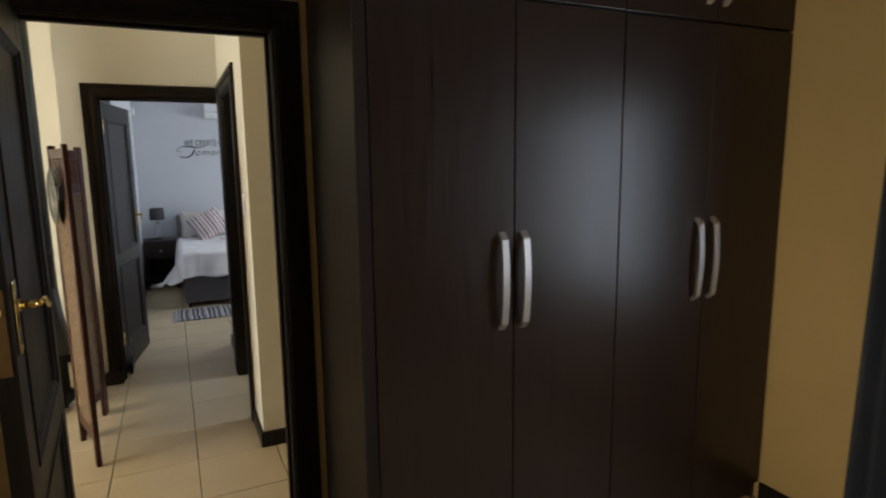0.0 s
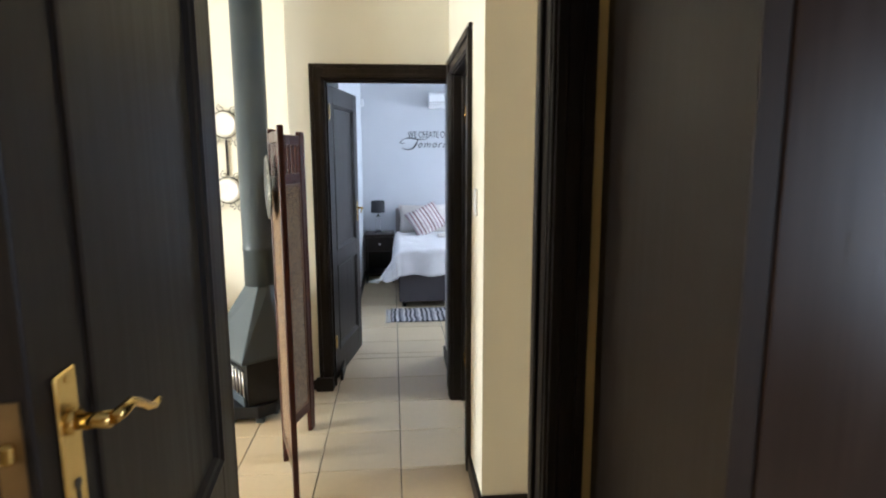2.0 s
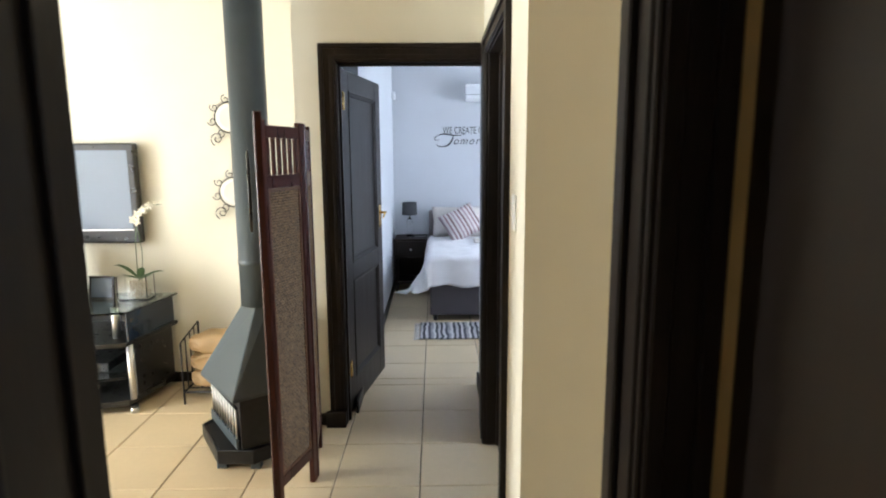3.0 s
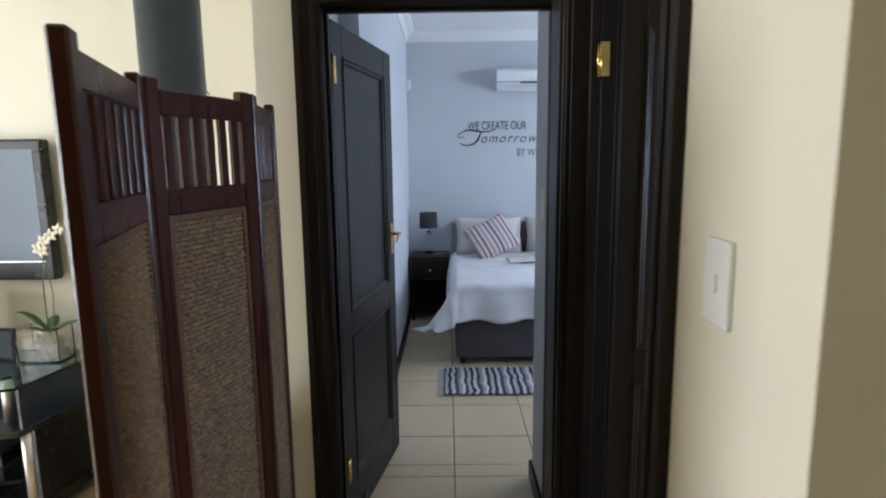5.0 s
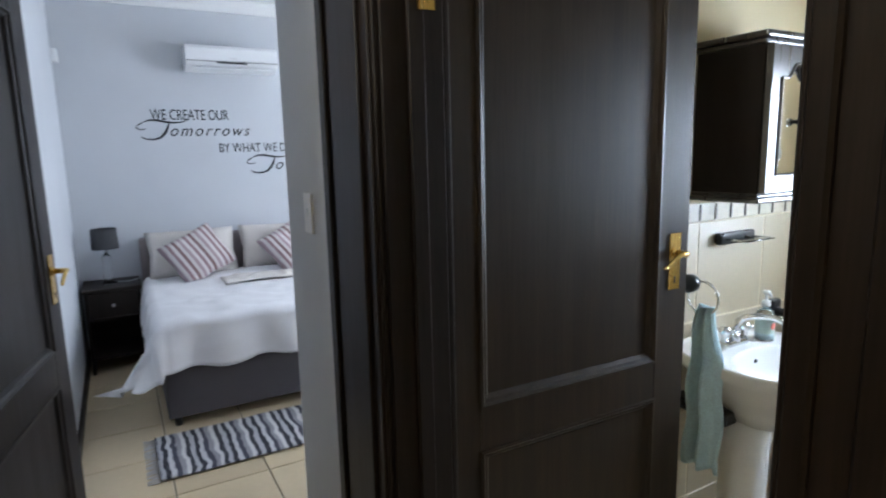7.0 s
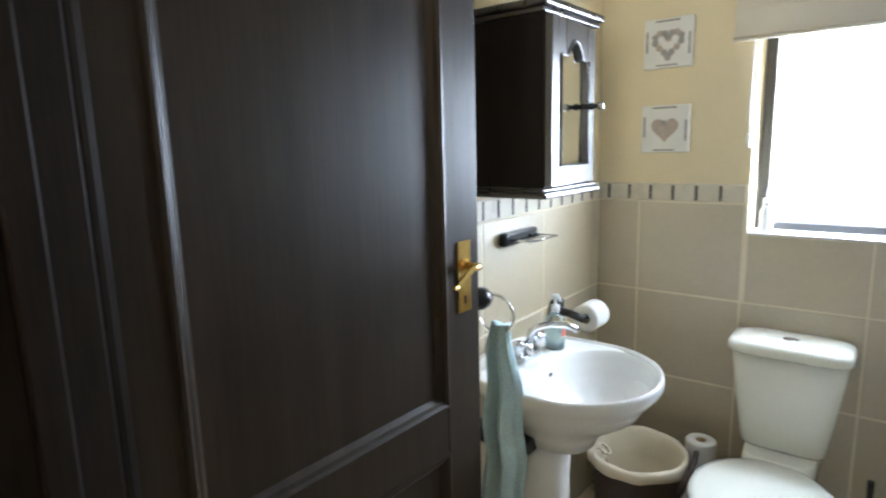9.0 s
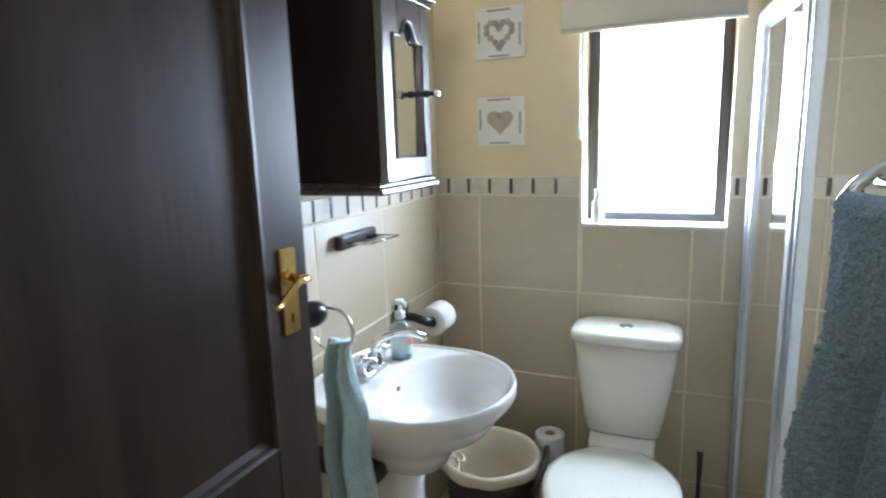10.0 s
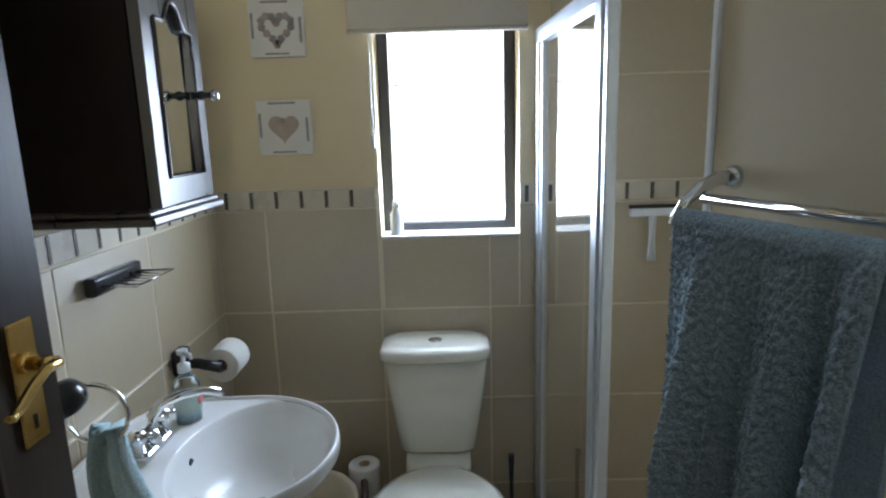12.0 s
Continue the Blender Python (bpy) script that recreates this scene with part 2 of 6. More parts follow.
def bx(x0, y0, z0, x1, y1, z1, bevel=0.0, seg=1):
    bm = box(bmesh.new(), x0, y0, z0, x1, y1, z1)
    if bevel:
        bmesh.ops.bevel(bm, geom=bm.edges[:], offset=bevel, segments=seg, affect="EDGES", profile=0.5)
    return bm


def merge(bm, other):
    """Adds a second bmesh to the first and frees it."""
    table = {v: bm.verts.new(v.co) for v in other.verts}
    for f in other.faces:
        bm.faces.new([table[v] for v in f.verts])
    other.free()
    return bm


def tube(bm, pts, r, seg=10, closed=False, flat=1.0):
    """A round bar along points; r may be a list, one radius a point."""
    pts = [Vector(p) for p in pts]
    rings, up = [], Vector((0.013, 0.021, 1))
    n = len(pts)
    for i, p in enumerate(pts):
        if closed:
            d = pts[(i + 1) % n] - pts[i - 1]
        else:
            d = pts[min(i + 1, n - 1)] - pts[max(i - 1, 0)]
        d.normalize()
        a = d.cross(up if abs(d.dot(up)) < 0.95 else Vector((1, 0.02, 0)))
        a.normalize()
        b = d.cross(a)
        ri = r[i] if isinstance(r, (list, tuple)) else r
        rings.append([bm.verts.new(p + a * ri * math.cos(2 * math.pi * k / seg) + b * ri * flat * math.sin(2 * math.pi * k / seg)) for k in range(seg)])
    for i in range(n if closed else n - 1):
        q, w = rings[i], rings[(i + 1) % n]
        for k in range(seg):
            bm.faces.new((q[k], q[(k + 1) % seg], w[(k + 1) % seg], w[k])).smooth = True
    if not closed:
        bm.faces.new(rings[0][::-1]), bm.faces.new(rings[-1])
    return bm


def lathe(bm, profile, c=(0, 0, 0), seg=32, sx=1.0, sy=1.0, cap=True, axis="z"):
    """A turned body from (radius, height) pairs."""
    rings = []
    for r, h in profile:
        ring = []
        for k in range(seg):
            a = 2 * math.pi * k / seg
            u, v = r * sx * math.cos(a), r * sy * math.sin(a)
            p = (u, v, h) if axis == "z" else ((h, u, v) if axis == "x" else (v, h, u))
            ring.append(bm.verts.new(Vector(c) + Vector(p)))
        rings.append(ring)
    for q, w in zip(rings, rings[1:]):
        for k in range(seg):
            bm.faces.new((q[k], q[(k + 1) % seg], w[(k + 1) % seg], w[k])).smooth = True
    if cap:
        bm.faces.new(rings[0][::-1]), bm.faces.new(rings[-1])
    return bm


def prism(bm, poly, lo, hi, axis="z"):
    """A polygon drawn out along an axis: poly holds the other two coordinates."""
    def at(p, h):
        return {"z": (p[0], p[1], h), "y": (p[0], h, p[1]), "x": (h, p[0], p[1])}[axis]
    a = [bm.verts.new(at(p, lo)) for p in poly]
    b = [bm.verts.new(at(p, hi)) for p in poly]
    n = len(poly)
    bm.faces.new(a), bm.faces.new(b[::-1])
    for i in range(n):
        bm.faces.new((a[i], b[i], b[(i + 1) % n], a[(i + 1) % n]))
    bmesh.ops.recalc_face_normals(bm, faces=bm.faces[:])
    return bm


def grid(bm, fn, nu, nv):
    """A sheet of nu by nv cells; fn(u, v) gives each point, u and v in 0..1."""
    vs = [[bm.verts.new(fn(i / nu, j / nv)) for j in range(nv + 1)] for i in range(nu + 1)]
    for i in range(nu):
        for j in range(nv):
            bm.faces.new((vs[i][j], vs[i + 1][j], vs[i + 1][j + 1], vs[i][j + 1])).smooth = True
    return bm


def thicken(bm, d):
    bmesh.ops.recalc_face_normals(bm, faces=bm.faces[:])
    bmesh.ops.solidify(bm, geom=bm.faces[:], thickness=d)
    for f in bm.faces:
        f.smooth = True
    return bm


def part(name, bm, material, parent=None, label=""):
    me = bpy.data.meshes.new(name)
    bm.to_mesh(me)
    bm.free()
    me.materials.append(material)
    ob = new(name, me)
    ob.parent = parent
    if label:
        ob["label"] = label
    return ob


def thing(name, label, category, m=None, group=""):
    ob = new(name)
    ob.empty_display_size = 0.1
    if m is not None:
        ob.matrix_world = m
    return tagged(ob, label, category, group)


def structure(name, bm, material, label, category="", parent=None):
    return tagged(part(name, bm, material, parent), label, category, kind="structure")


def wall(name, axis, at, thick, lo, hi, top, material, label, holes=(), bottom=0.0):
    """A wall across 'axis' from at to at + thick, along the other one from lo to hi, with holes (a, b, z0, z1)."""
    bm = bmesh.new()

    def put(a, b, z0, z1):
        if b - a < 1e-4 or z1 - z0 < 1e-4:
            return
        if axis == "x":
            box(bm, at, a, z0, at + thick, b, z1)
        else:
            box(bm, a, at, z0, b, at + thick, z1)
    cur = lo
    for a, b, z0, z1 in sorted(holes):
        put(cur, a, bottom, top)
        put(a, b, bottom, z0)
        put(a, b, z1, top)
        cur = b
    put(cur, hi, bottom, top)
    return structure(name, bm, material, label, "wall")

# ---- the large structure ----
H = 2.75          # ceilings
PX = 0.350        # face of the passage's right wall
BX = 2.445        # window wall of the bathroom
BY = 4.762        # basin wall

# first bedroom, from which the walk starts
wall("wall_start_door", "y", 2.30, 0.12, -2.6, 2.362, H, OCHRE, "ochre painted wall with a doorway", [(-0.452, 0.365, 0, 2.07)])
wall("wall_start_window", "x", 2.362, 0.303, -1.7, 2.42, H, OCHRE, "ochre painted wall with a curtained window", [(0.08, 0.95, 0.75, 1.95)])
# the opening in this unseen wall is added for the side fill
wall("wall_start_left", "x", -2.72, 0.12, -1.7, 2.42, H, OCHRE, "ochre painted wall with an added, unseen window", [(-1.15, 0.05, 0.85, 2.1)])
wall("wall_start_back", "y", -1.82, 0.12, -2.72, 2.665, H, OCHRE, "ochre painted bedroom wall")
# lobby and passage
wall("wall_passage_bath", "x", PX, 0.485 - PX, 3.285, 4.762, H, CREAM, "cream painted passage wall with a doorway", [(3.703, 4.515, 0, 2.05)])
wall("wall_lobby", "y", 3.285, 0.04, 0.485, 0.85, H, CREAM, "cream painted partition wall")
wall("wall_lobby_return", "x", 0.81, 0.04, 3.24, 3.285, H, CREAM, "cream painted partition return")
wall("wall_lobby_back", "y", 3.20, 0.04, 0.81, 1.42, H, CREAM, "cream painted partition wall")
wall("wall_lobby_end", "x", 1.30, 0.12, 2.42, 3.20, H, CREAM, "cream painted lobby wall")
wall("wall_bedroom_door", "y", 4.76, 0.12, -0.66, 0.375, H, CREAM, "cream painted wall with a bedroom doorway", [(-0.452, 0.375, 0, 2.05)])
wall("wall_living", "y", 5.45, 0.12, -5.0, -0.66, H, CREAM, "cream painted living room wall")
wall("wall_living_return", "x", -0.66, 0.10, 4.88, 5.57, H, CREAM, "cream painted wall corner")
wall("wall_living_left", "x", -5.12, 0.12, 2.42, 5.57, H, CREAM, "cream painted wall with a tall window", [(2.45, 3.85, 0.15, 2.3)])
wall("wall_living_near", "y", 2.30, 0.12, -5.12, -2.6, H, CREAM, "cream painted living room wall with a window", [(-4.95, -3.25, 0.45, 1.95)])
# second bedroom
wall("wall_bedroom_left", "x", -0.56, 0.16, 5.42, 8.62, H, GREY, "pale grey painted bedroom wall")
wall("wall_bedroom_recess", "x", -0.56, 0.07, 4.88, 5.42, H, GREY, "pale grey painted wall recess behind the door")
wall("wall_bedroom_far", "y", 8.5, 0.12, -0.40, 3.32, H, GREY, "pale grey painted wall behind the bed")
wall("wall_bedroom_stub", "x", 0.375, 0.12, 4.76, 5.32, H, GREY, "pale grey painted wall end beside the door")
wall("wall_bedroom_near", "y", 5.20, 0.12, 0.495, 3.32, H, GREY, "pale grey painted bedroom wall")
wall("wall_bedroom_window", "x", 3.20, 0.12, 5.32, 8.5, H, GREY, "pale grey painted wall with a window", [(5.9, 8.1, 0.9, 2.3)])
# bathroom and shower
wall("wall_bath_basin", "y", BY, 0.12, 0.495, 2.665, H, BATHPAINT, "half tiled cream bathroom wall")
wall("wall_bath_window", "x", BX, 0.22, 2.42, BY, H, BATHPAINT, "half tiled cream bathroom wall with a window", [(3.756, 4.215, 1.13, 2.08)])
wall("wall_shower_back", "y", 2.45, 0.12, 1.42, BX, H, BATHPAINT, "tiled shower wall")
wall("wall_shower_side", "x", 1.42, 0.05, 2.57, 3.50, H, BATHPAINT, "tiled shower wall")

structure("floor", bx(-5.2, -1.9, -0.12, 3.4, 8.7, -0.008), DARKGROUT, "dark grout bed under the floor tiles", "floor")
structure("ceiling", bx(-5.2, -1.9, H, 3.4, 8.7, H + 0.1), WHITE, "white painted ceiling", "ceiling")
# lower bedroom ceiling with a cove along the walls
bm = bx(-0.40, 4.88, 2.70, 3.20, 8.5, 2.745)
structure("ceiling_bedroom", bm, WHITE, "white plaster bedroom ceiling", "ceiling")
bm = bmesh.new()
cove = [(0, 0), (0, -0.085), (0.012, -0.082), (0.035, -0.045), (0.08, -0.012), (0.085, 0)]
prism(bm, [(8.5 - a, 2.70 + b) for a, b in cove], -0.40, 3.20, "x")
prism(bm, [(-0.40 + a, 2.70 + b) for a, b in cove], 4.88, 8.42, "y")
structure("cornice", bm, WHITE, "white coved plaster cornice", "cornice")
# ground outside
structure("ground", bx(-60, -60, -0.4, 60, 60, -0.3), GROUT, "pale paved ground outside", "ground")


def baseboard(x0, y0, x1, y1, h=0.09):
    bm = bx(x0, y0, 0, x1, y1, h, 0.004)
    structure("baseboard", bm, DARKWOOD, "dark stained wooden skirting board", "baseboard")


baseboard(2.346, -1.6, 2.362, 1.725)
baseboard(PX - 0.016, 3.269, PX, 3.63)
baseboard(PX, 3.269, 0.85, 3.285)
baseboard(-0.66, 4.744, -0.545, 4.76, 0.07)
baseboard(-0.676, 4.745, -0.66, 5.43, 0.07)
baseboard(0.359, 5.0, 0.375, 5.336)
baseboard(0.375, 5.32, 0.5, 5.336)
baseboard(-0.40, 4.9, -0.384, 8.48, 0.08)
baseboard(-0.38, 8.484, 3.1, 8.5, 0.08)
baseboard(-4.9, 5.434, -0.68, 5.45, 0.07)


# ---- doors ----
def casing(name, label, axis, lo, hi, top, face_a, face_b, width=0.075, far_lo=True, far_hi=True):
    """A lined door frame with moulded architraves on both faces. axis 'x': the opening runs along x."""
    frame_ob = thing(name, label, "door frame")
    frame_ob["kind"] = "structure"

    def put(pname, a0, a1, b0, b1, z0, z1, bev=0.003):
        if axis == "x":
            part(pname, bx(a0, b0, z0, a1, b1, z1, bev), DARKWOOD, frame_ob)
        else:
            part(pname, bx(b0, a0, z0, b1, a1, z1, bev), DARKWOOD, frame_ob)
    t = 0.022
    put("jamb", lo - t, lo, face_a, face_b, 0, top)
    put("jamb", hi, hi + t, face_a, face_b, 0, top)
    put("head", lo - t, hi + t, face_a, face_b, top, top + t)
    s = 0.012
    mid = (face_a + face_b) / 2
    put("stop", lo, lo + s, mid - 0.015, mid + 0.02, 0, top - s)
    put("stop", hi - s, hi, mid - 0.015, mid + 0.02, 0, top - s)
    put("stop", lo, hi, mid - 0.015, mid + 0.02, top - s, top)
    for f, d in ((face_a, -1), (face_b, 1)):
        for step, (w0, w1, th) in enumerate(((0.004, width, 0.014), (0.012, width * 0.42, 0.021), (width * 0.8, width + 0.008, 0.024))):
            b0, b1 = sorted((f, f + d * th))
            if far_lo or f == face_a and axis == "x":
                put("architrave", lo - w1, lo - w0, b0, b1, 0, top + w1)
            if far_hi or f == face_b:
                put("architrave", hi + w0, hi + w1, b0, b1, 0, top + w1)
            put("architrave", lo - w0, hi + w0, b0, b1, top + w0, top + w1)
    return frame_ob


def lever_set(parent, x, y, z, side, turn=1):
    """Brass plate with a lever, keyhole and screws, on the face y of a leaf built along x; side: which way it stands out."""
    pl = part("handle_plate", bx(x - 0.021, y, z - 0.077, x + 0.021, y + side * 0.005, z + 0.077, 0.002), BRASS, parent, "polished brass lock plate")
    bm = bmesh.new()
    tube(bm, [(x, y, z + 0.025), (x, y + side * 0.012, z + 0.025)], 0.013, 14)
    tube(bm, [(x, y + side * 0.010, z + 0.025), (x, y + side * 0.042, z + 0.025)], 0.0085, 12)
    arm = [(0, 0.042, 0), (0.010, 0.048, 0.003), (0.030, 0.050, 0.004), (0.052, 0.050, -0.006), (0.075, 0.050, -0.020), (0.092, 0.052, -0.026), (0.100, 0.054, -0.022)]
    tube(bm, [(x - turn * a, y + side * b, z + 0.025 + c) for a, b, c in arm], [0.0075, 0.007, 0.0062, 0.006, 0.0055, 0.005, 0.004], 10)
    part("lever", bm, BRASS, pl, "brass scroll lever")
    bm = lathe(bmesh.new(), [(0.006, 0), (0.006, 0.0015)], (x, y + side * 0.0045, z - 0.04), 12, axis="y")
    box(bm, x - 0.0022, y + side * 0.0045, z - 0.058, x + 0.0022, y + side * 0.0062, z - 0.04)
    part("keyhole", bm, BLACK, pl)
    for dz in (-0.068, 0.068):
        part("screw", lathe(bmesh.new(), [(0.0035, 0), (0.003, 0.0012)], (x, y + side * 0.005, z + dz), 8, axis="y"), BRASS, pl)


def panel_door(name, label, m, width, height, handle_z, material, latch=0.05):
    """A two-panel door along +x from its hinge, its thickness along +y."""
    d = thing(name, label, "door", m)
    d["kind"] = "structure"
    T, sw = 0.040, 0.115
    rail_lo, rail_mid, rail_h = 0.20, 0.805, 0.108
    part("stile", bx(0, 0, 0.008, sw, T, height, 0.002), material, d)
    part("stile", bx(width - sw, 0, 0.008, width, T, height, 0.002), material, d)
    part("rail", bx(sw, 0.0005, 0.008, width - sw, T - 0.0005, rail_lo, 0.0015), material, d)
    part("rail", bx(sw, 0.0005, rail_mid, width - sw, T - 0.0005, rail_mid + rail_h, 0.0015), material, d)
    part("rail", bx(sw, 0.0005, height - sw, width - sw, T - 0.0005, height, 0.0015), material, d)
    for z0, z1 in ((rail_lo, rail_mid), (rail_mid + rail_h, height - sw)):
        part("panel", bx(sw, 0.013, z0, width - sw, T - 0.013, z1), material, d)
        for yy, sg in ((0.0, 1), (T, -1)):
            bm = bmesh.new()
            rings = []
            for o, dep in ((-0.004, 0.0), (-0.003, -0.004), (0.004, -0.005), (0.009, 0.001), (0.017, 0.004), (0.026, 0.0135)):
                y = yy + sg * dep
                rings.append([bm.verts.new(p) for p in ((sw + o, y, z0 + o), (width - sw - o, y, z0 + o), (width - sw - o, y, z1 - o), (sw + o, y, z1 - o))])
            for q, w in zip(rings, rings[1:]):
                for k in range(4):
                    bm.faces.new((q[k], q[(k + 1) % 4], w[(k + 1) % 4], w[k]))
            bmesh.ops.recalc_face_normals(bm, faces=bm.faces[:])
            part("moulding", bm, material, d)
    lever_set(d, width - 0.055, 0.0, handle_z, -1)
    lever_set(d, width - 0.055, T, handle_z, 1)
    part("lock_forend", bx(width, T / 2 - 0.011, handle_z - 0.11, width + 0.002, T / 2 + 0.011, handle_z + 0.07), TARNISH, d, "worn brass lock edge")
    part("latch_bolt", bx(width + 0.001, T / 2 - 0.006, handle_z + 0.015, width + 0.011, T / 2 + 0.006, handle_z + 0.035, 0.003), BRASS, d)
    return d


def hinge(parent, x, y, z, m=None):
    bm = bmesh.new()
    tube(bm, [(x, y, z - 0.05), (x, y, z + 0.05)], 0.007, 10)
    hp = part("hinge", bm, BRASS, parent, "brass butt hinge")
    part("hinge_leaf", bx(x, y - 0.002, z - 0.048, x + 0.030, y + 0.002, z + 0.048), BRASS, hp)
    for dz in (-0.032, 0.0, 0.032):
        part("screw", lathe(bmesh.new(), [(0.004, 0), (0.003, 0.0015)], (x + 0.018, y - 0.0035, z + dz), 8, axis="y"), BRASS, hp)


casing("door_frame_1", "dark stained wooden door frame of the first bedroom", "x", -0.430, 0.343, 2.05, 2.30, 2.42, 0.095)
casing("door_frame_2", "dark stained wooden door frame of the grey bedroom", "x", -0.430, 0.353, 2.03, 4.76, 4.88, 0.085, True, False)
casing("door_frame_3", "dark stained wooden door frame of the bathroom", "y", 3.725, 4.493, 2.03, PX, 0.485, 0.080)

part("architrave", bx(PX - 0.018, 4.590, 0, PX, 4.738, 2.14, 0.003), DARKWOOD, bpy.data.objects["door_frame_3"])
part("architrave", bx(PX - 0.018, 3.635, 2.1205, PX, 4.589, 2.14, 0.003), DARKWOOD, bpy.data.objects["door_frame_3"])
part("hinge_plate", bx(-0.4298, 4.838, 1.795, -0.4275, 4.879, 1.895), BRASS, bpy.data.objects["door_frame_2"], "brass hinge plate")
part("plinth_block", bx(-0.545, 4.710, 0, -0.433, 4.7355, 0.095, 0.003), DARKWOOD, bpy.data.objects["door_frame_2"])
door = panel_door("door_1", "dark stained two-panel door standing open with brass lever", pose(-0.434, 2.270, 0, 0, 0, -85.4), 0.80, 2.03, 1.275, DARKWOOD)
for hz in (0.25, 1.8):
    hinge(door, 0.0, 0.0, hz)
door = panel_door("door_2", "dark stained two-panel door opened into the grey bedroom", pose(-0.428, 4.895, 0, 0, 0, 79.6), 0.77, 2.02, 1.13, DARKWOOD)
for hz in (0.28, 1.845):
    hinge(door, 0.0, -0.004, hz)
door = panel_door("door_3", "dark stained two-panel bathroom door standing open with brass lever", pose(0.462, 4.520, 0, 0, 0, -0.7), 0.787, 2.02, 1.185, BATHDOOR)
for hz in (0.28, 1.80):
    hinge(door, -0.035, -0.043, hz)


# ---- windows ----
def window(name, label, axis, at, lo, hi, z0, z1, splits=1, material=BRONZE, fw=0.035, depth=0.04):
    w = thing(name, label, "window")
    w["kind"] = "structure"

    def put(pname, a0, a1, c0, c1, d0=0.0, d1=depth, m=material, bev=0.003):
        if axis == "x":
            return part(pname, bx(at + d0, a0, c0, at + d1, a1, c1, bev), m, w)
        return part(pname, bx(a0, at + d0, c0, a1, at + d1, c1, bev), m, w)
    put("window_frame", lo, lo + fw, z0, z1), put("window_frame", hi - fw, hi, z0, z1)
    put("window_frame", lo + fw, hi - fw, z0, z0 + fw), put("window_frame", lo + fw, hi - fw, z1 - fw, z1)
    n = splits
    step = (hi - lo - 2 * fw) / n
    for i in range(n):
        a = lo + fw + i * step
        if i:
            put("mullion", a - 0.015, a + 0.015, z0 + fw, z1 - fw)
        g = put("pane", a + 0.001, a + step - 0.001, z0 + fw, z1 - fw, 0.016, 0.021, GLASS, 0)
        g.visible_shadow = False
    return w


window("window_1", "bronze framed bathroom window with clear panes", "x", BX + 0.11, 3.757, 4.214, 1.131, 2.079, 1)
window("window_2", "white framed bedroom window", "x", 3.24, 5.9, 8.1, 0.9, 2.3, 3, WHITE)
window("window_3", "dark framed living room window", "x", -5.09, 2.45, 3.85, 0.15, 2.3, 2)
window("window_4", "dark framed window of the first bedroom, out of view", "x", 2.53, 0.08, 0.95, 0.75, 1.95, 2)
# unseen window, added to go with the side fill lamp
window("added_window_5", "dark framed window of the first bedroom, out of view", "x", -2.70, -1.15, 0.05, 0.85, 2.1, 2)
window("window_6", "dark framed living room window", "y", 2.33, -4.95, -3.25, 0.45, 1.95, 2)
structure("backdrop", bx(-5.1, 1.2, -0.3, -3.1, 1.25, 2.6), GARDENGLOW, "bright daylight outside the living room window", "backdrop")


# ---- first bedroom ----
def bow_handle(parent, x, y, z0, z1):
    """A flat silver strap handle, slightly bowed, its ends bent back to a front that faces -y."""
    n, out, back = 14, [], []
    for i in range(n + 1):
        u = i / n
        d = 0.026 + 0.010 * math.sin(math.pi * u)
        z = z0 + 0.026 + (z1 - z0 - 0.052) * u
        out.append((y - d, z))
        back.append((y - d + 0.009, z + (0.006 if i == 0 else -0.006 if i == n else 0)))
    poly = [(y, z0)] + out + [(y, z1), (y, z1 - 0.016)] + back[::-1] + [(y, z0 + 0.016)]
    bm = prism(bmesh.new(), poly, x - 0.0135, x + 0.0135, "x")
    bmesh.ops.bevel(bm, geom=[e for e in bm.edges if len(e.link_faces) == 2 and e.calc_face_angle() > 0.6], offset=0.0018, segments=2, affect="EDGES")
    part("handle", bm, STEEL, parent, "brushed silver strap handle")


def wardrobe():
    w = thing("wardrobe", "tall dark brown fitted wardrobe with four doors and silver handles", "wardrobe")
    y0, y1 = 1.728, 2.298
    part("side_panel", bx(0.474, y0 + 0.002, 0, 0.516, y1, 2.72, 0.002), WARDROBESIDE, w, "matt dark brown side panel")
    part("side_panel", bx(2.336, y0 + 0.022, 0, 2.356, y1, 2.72, 0.002), WARDROBE, w)
    part("carcass", bx(0.518, y0 + 0.024, 0.085, 2.335, y1, 2.72), WARDROBE, w)
    part("plinth", bx(0.519, y0 + 0.045, 0, 2.334, y0 + 0.065, 0.084), WARDROBE, w)
    seams = [0.517, 1.014, 1.464, 1.912, 2.354]
    for i in range(4):
        d = part("door", bx(seams[i] + 0.002, y0, 0.09, seams[i + 1] - 0.002, y0 + 0.02, 2.085, 0.0025, 2), WARDROBE, w)
        u = part("upper_door", bx(seams[i] + 0.002, y0, 2.095, seams[i + 1] - 0.002, y0 + 0.02, 2.715, 0.0025, 2), WARDROBE, w)
        x = seams[i + 1] - 0.050 if i % 2 == 0 else seams[i] + 0.034
        bow_handle(d, x, y0, 1.012, 1.352)
        bow_handle(u, x, y0, 2.15, 2.36)
    return w


wardrobe()

# key with a tassel hanging in the first door's lock, on its far face
key = thing("key_tassel", "small key with a cream cotton tassel hanging in the lock", "tassel", pose(-0.434, 2.270, 0.075, 0, 0, -85.4))
bm = bmesh.new()
tube(bm, [(0.745, -0.004, 1.16), (0.745, -0.030, 1.16)], 0.003, 8)
tube(bm, [(0.745, -0.036 + 0.011 * math.cos(a), 1.16 + 0.011 * math.sin(a)) for a in [k * math.pi / 6 for k in range(12)]], 0.002, 6, True)
part("key", bm, STEEL, key, "small steel key")
